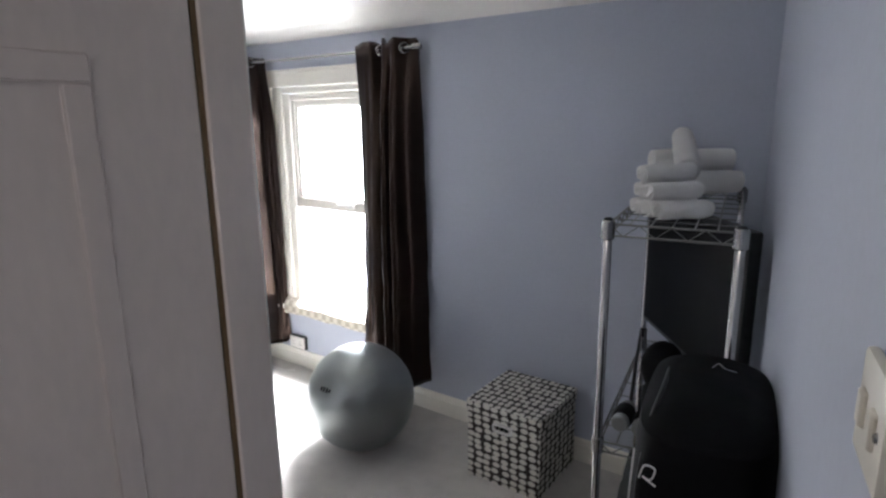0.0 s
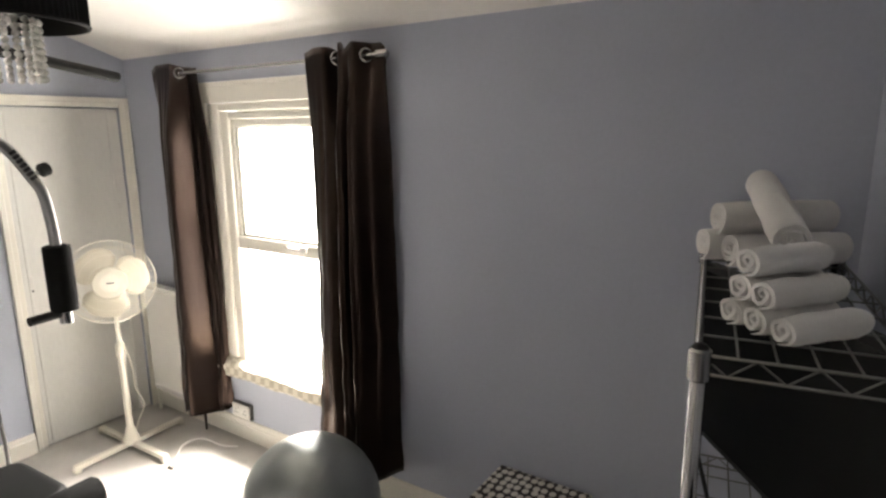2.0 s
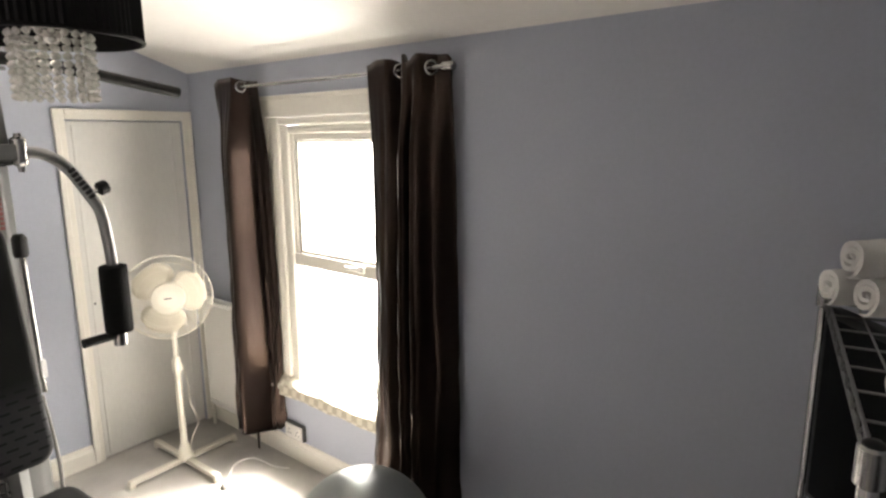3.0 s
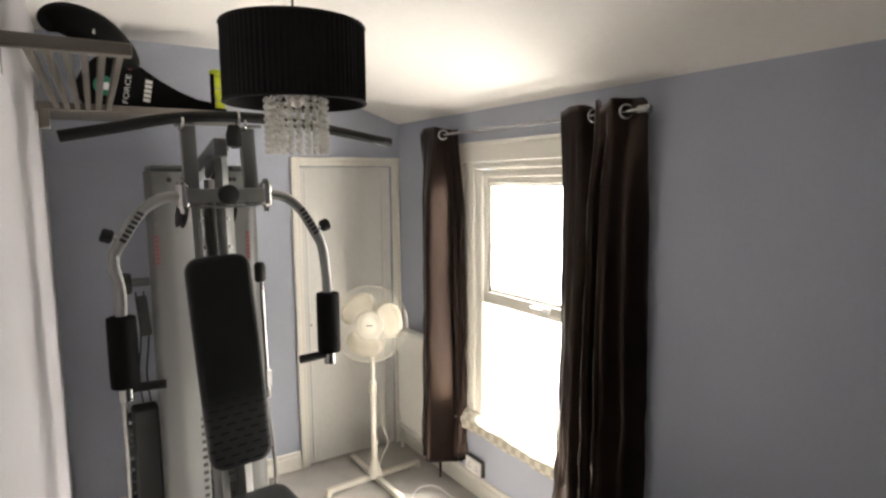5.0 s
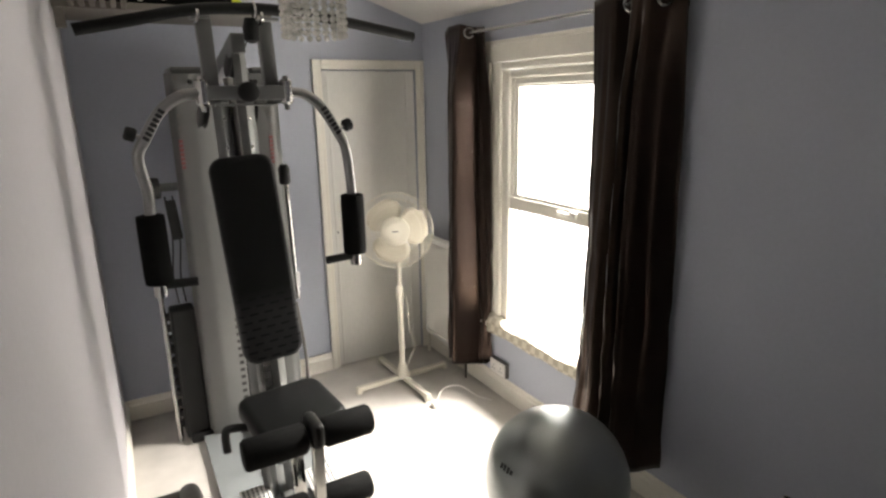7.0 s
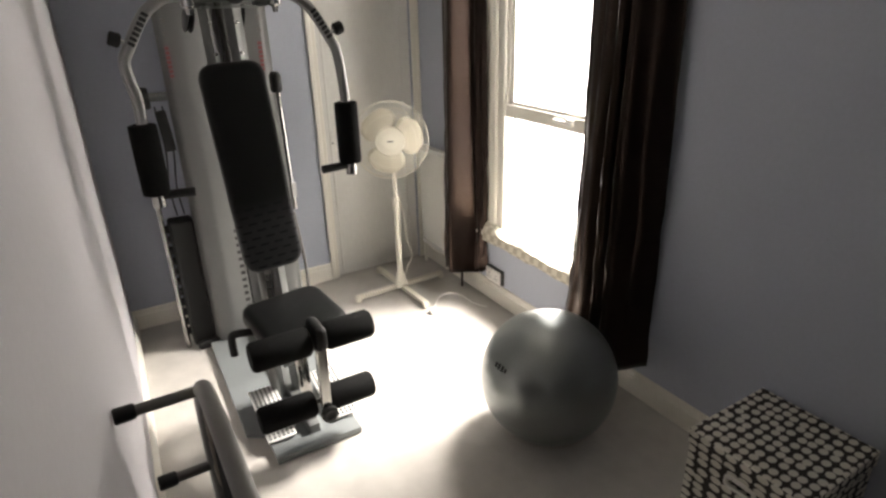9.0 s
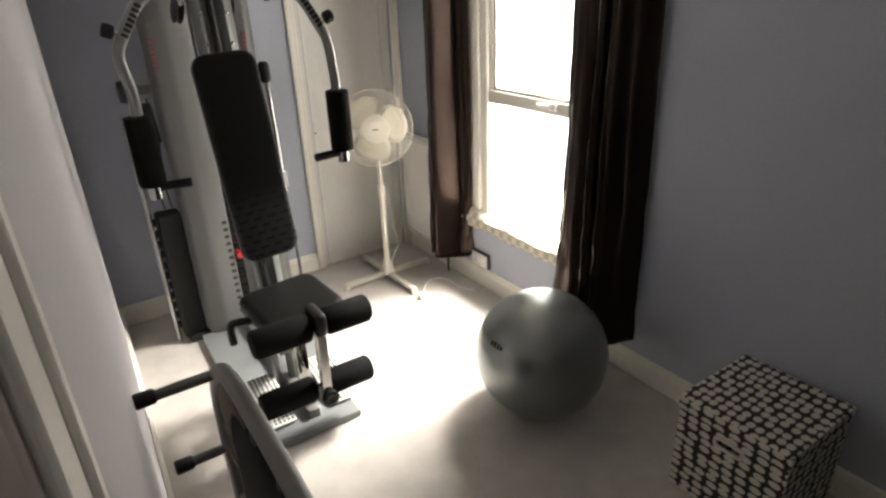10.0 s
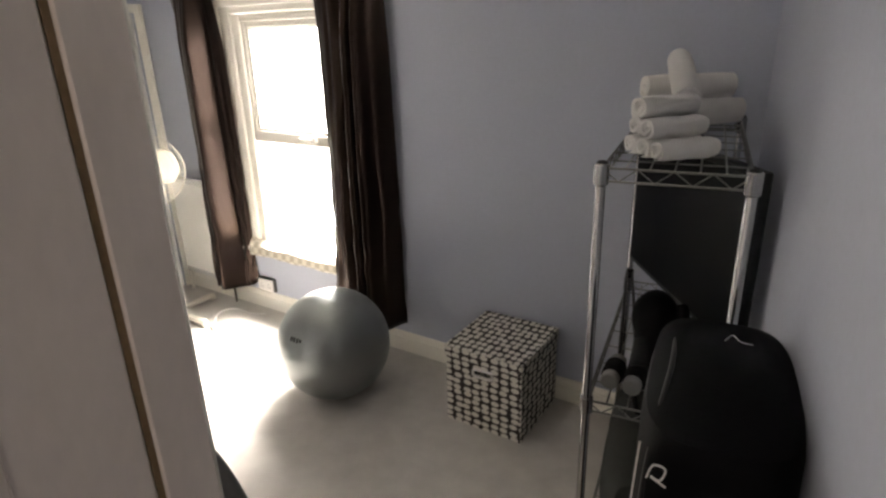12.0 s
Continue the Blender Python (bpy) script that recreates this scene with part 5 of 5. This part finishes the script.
        # adjusting knob and printed bars on the bend
        ky, kz = (0.715, 1.70) if s < 0 else (1.395, 1.70)
        part("knob_stem", tube([(X, ky, kz), (X, ky + s * 0.03, kz + 0.012)], 0.008, n=10), CHROME, arm)
        part("knob", lathe([(0.018, 0), (0.024, 0.006), (0.024, 0.03), (0.019, 0.036)], 10, m=T(X, ky + s * 0.022, kz + 0.01) @ pose(0, 0, 0, -s * 70, 0, 0)), RUBBER, arm, "black adjusting knob")
        a, b = Vector((X + 0.0185, ctrl[2][0], ctrl[2][1])), Vector((X + 0.0185, ctrl[3][0], ctrl[3][1]))
        d = (b - a).normalized()
        m = Matrix.Translation((a + b) / 2 + Vector((0.0, s * -0.001, 0))) @ Matrix((Vector((1, 0, 0)), d, Vector((1, 0, 0)).cross(d))).transposed().to_4x4()
        for k in range(7):
            yk = -0.058 + 0.0172 * k
            part("printed_bar", box(-0.004, yk, -0.011, 0.0035, yk + 0.011, 0.011, m=m), PRINT_BLACK, arm, "black printed bar", smooth=False)
        part("foam_grip", lathe([(0.03, 1.195), (0.045, 1.20), (0.0465, 1.22), (0.0465, 1.42), (0.045, 1.44), (0.03, 1.445)], 22, m=T(X, gy, 0)), FOAM, arm, "black foam grip")
        part("end_sleeve", tube([(X, gy, 1.20), (X, gy, 1.15)], 0.0225, n=14), CHROME, arm)
        part("side_handle", tube([(X, gy - s * 0.02, 1.19), (X + 0.01, gy - s * 0.125, 1.188)], 0.0165, n=14), RUBBER, arm, "black side handle")
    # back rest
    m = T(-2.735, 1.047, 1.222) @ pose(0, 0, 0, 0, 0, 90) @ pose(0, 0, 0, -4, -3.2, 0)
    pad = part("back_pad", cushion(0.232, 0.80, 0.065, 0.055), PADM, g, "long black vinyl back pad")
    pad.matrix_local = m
    part("pad_bracket", beam((-2.84, 1.06, 1.40), (-2.77, 1.04, 1.38), 0.05, 0.05), SILVER, g)
    part("pad_bracket", beam((-2.87, 1.09, 0.98), (-2.80, 1.06, 0.98), 0.05, 0.05), SILVER, g)
    # seat
    seat = part("seat", cushion(0.36, 0.335, 0.085, 0.06), SEATM, g, "black vinyl seat")
    seat.matrix_local = T(-2.69, 1.112, 0.578) @ pose(0, 0, 0, 90, 0, 97) @ pose(0, 0, 0, 5, 0, 0)
    part("seat_post", beam((-2.66, 1.11, 0.05), (-2.70, 1.11, 0.56), 0.05, 0.05), CHROME, g)
    part("seat_strut", beam((-2.95, 1.11, 0.22), (-2.58, 1.12, 0.50), 0.05, 0.06), SILVER, g)
    part("seat_lever", tube(curve_pts([(-2.70, 0.95, 0.56), (-2.72, 0.875, 0.565), (-2.72, 0.852, 0.55), (-2.71, 0.85, 0.475)], 6), 0.0165, n=12), RUBBER, g, "black bent handle")
    # leg developer with two pairs of rollers
    part("leg_lever", beam((-2.455, 1.136, 0.60), (-2.49, 1.14, 0.20), 0.04, 0.055), CHROME, g)
    part("lever_bracket", box(-2.555, 1.112, 0.545, -2.415, 1.16, 0.648, 0.02, seg=3), BLACKMETAL, g)
    part("roller_bar", tube([(-2.49, 0.88, 0.575), (-2.48, 1.345, 0.575)], 0.012, n=10), CHROME, g)
    part("roller_bar", tube([(-2.53, 0.885, 0.25), (-2.52, 1.36, 0.25)], 0.012, n=10), CHROME, g)
    for z, x, r in ((0.575, -2.487, 0.060), (0.25, -2.527, 0.057)):
        for y0, y1 in ((0.868, 1.105), (1.165, 1.368)):
            bm = bmesh.new()
            lathe([(r * 0.3, 0), (r * 0.85, 0.002), (r, 0.014), (r, y1 - y0 - 0.014), (r * 0.85, y1 - y0 - 0.002), (r * 0.3, y1 - y0)], 22, bm, T(x, y0, z) @ pose(0, 0, 0, -90, 0, 0))
            part("foam_roller", bm, FOAM, g, "black foam roller")
    part("joint_knob", lathe([(0.036, 0), (0.036, 0.02), (0.022, 0.024), (0.012, 0.018)], 20, m=T(-2.462, 1.14, 0.225) @ pose(0, 0, 0, 0, 90, 0)), BLACKMETAL, g, "round black joint cap")
    # side rails with weights carrier beside the tower
    tooth = bmesh.new()
    box(-3.80, 0.785, 0.02, -3.69, 0.905, 0.765, 0.01, bm=tooth)
    for k in range(11):
        tube([(-3.745, 0.782, 0.10 + 0.062 * k), (-3.745, 0.765, 0.10 + 0.062 * k)], [0.026, 0.018], tooth, 8)
    part("side_stack_cover", tooth, RUBBER, g, "dark ribbed side column")
    part("side_rail", tube([(-3.74, 0.755, 0.0), (-3.74, 0.755, 1.28)], 0.014, n=12), STEEL, g)
    part("side_arm", tube([(-3.74, 0.755, 1.40), (-3.74, 0.96, 1.40)], 0.022, n=12), SILVER, g)
    part("side_hub", lathe([(0.05, -0.03), (0.055, 0), (0.05, 0.03)], 18, m=T(-3.72, 0.79, 1.40) @ pose(0, 0, 0, 90, 0, 0)), RUBBER, g)
    for y in (0.835, 0.87):
        part("hanging_cable", tube(curve_pts([(-3.70, y, 1.36), (-3.69, y + 0.01, 1.15), (-3.69, y - 0.01, 0.95), (-3.70, y, 0.80)], 6), 0.004, n=6), RUBBER, g)
    part("strap_handle", beam((-3.69, 0.855, 1.34), (-3.69, 0.87, 1.14), 0.03, 0.05), RUBBER, g)
    part("side_foot", box(-3.80, 0.80, 0.0, -3.66, 0.92, 0.05, 0.008), RUBBER, g)
    # stay rod with its black cap on the far side of the pad
    part("stay_rod", tube([(-3.05, 1.262, 1.50), (-3.06, 1.275, 0.93)], 0.013, n=12), CHROME, g)
    part("stay_cap", lathe([(0.02, 0), (0.025, 0.01), (0.025, 0.07), (0.015, 0.085)], 14, m=T(-3.05, 1.262, 1.46)), RUBBER, g, "black rod cap")
    part("warning_label", box(-3.055, 1.272, 0.99, -3.037, 1.29, 1.06, 0.001), PRINT_WHITE, g, "small white label")
    part("hose", tube(curve_pts([(-3.10, 1.28, 0.9), (-3.08, 1.30, 0.6), (-3.15, 1.30, 0.35), (-3.3, 1.25, 0.2)], 6), 0.008, n=8), GREYTUBE, g)


SILVER_ARM = mat("polished_silver_paint", (0.30, 0.30, 0.295), 0.30, metal=0.75, vary=0.05, scale=12, fine=220, bump=0.02)
multi_gym()
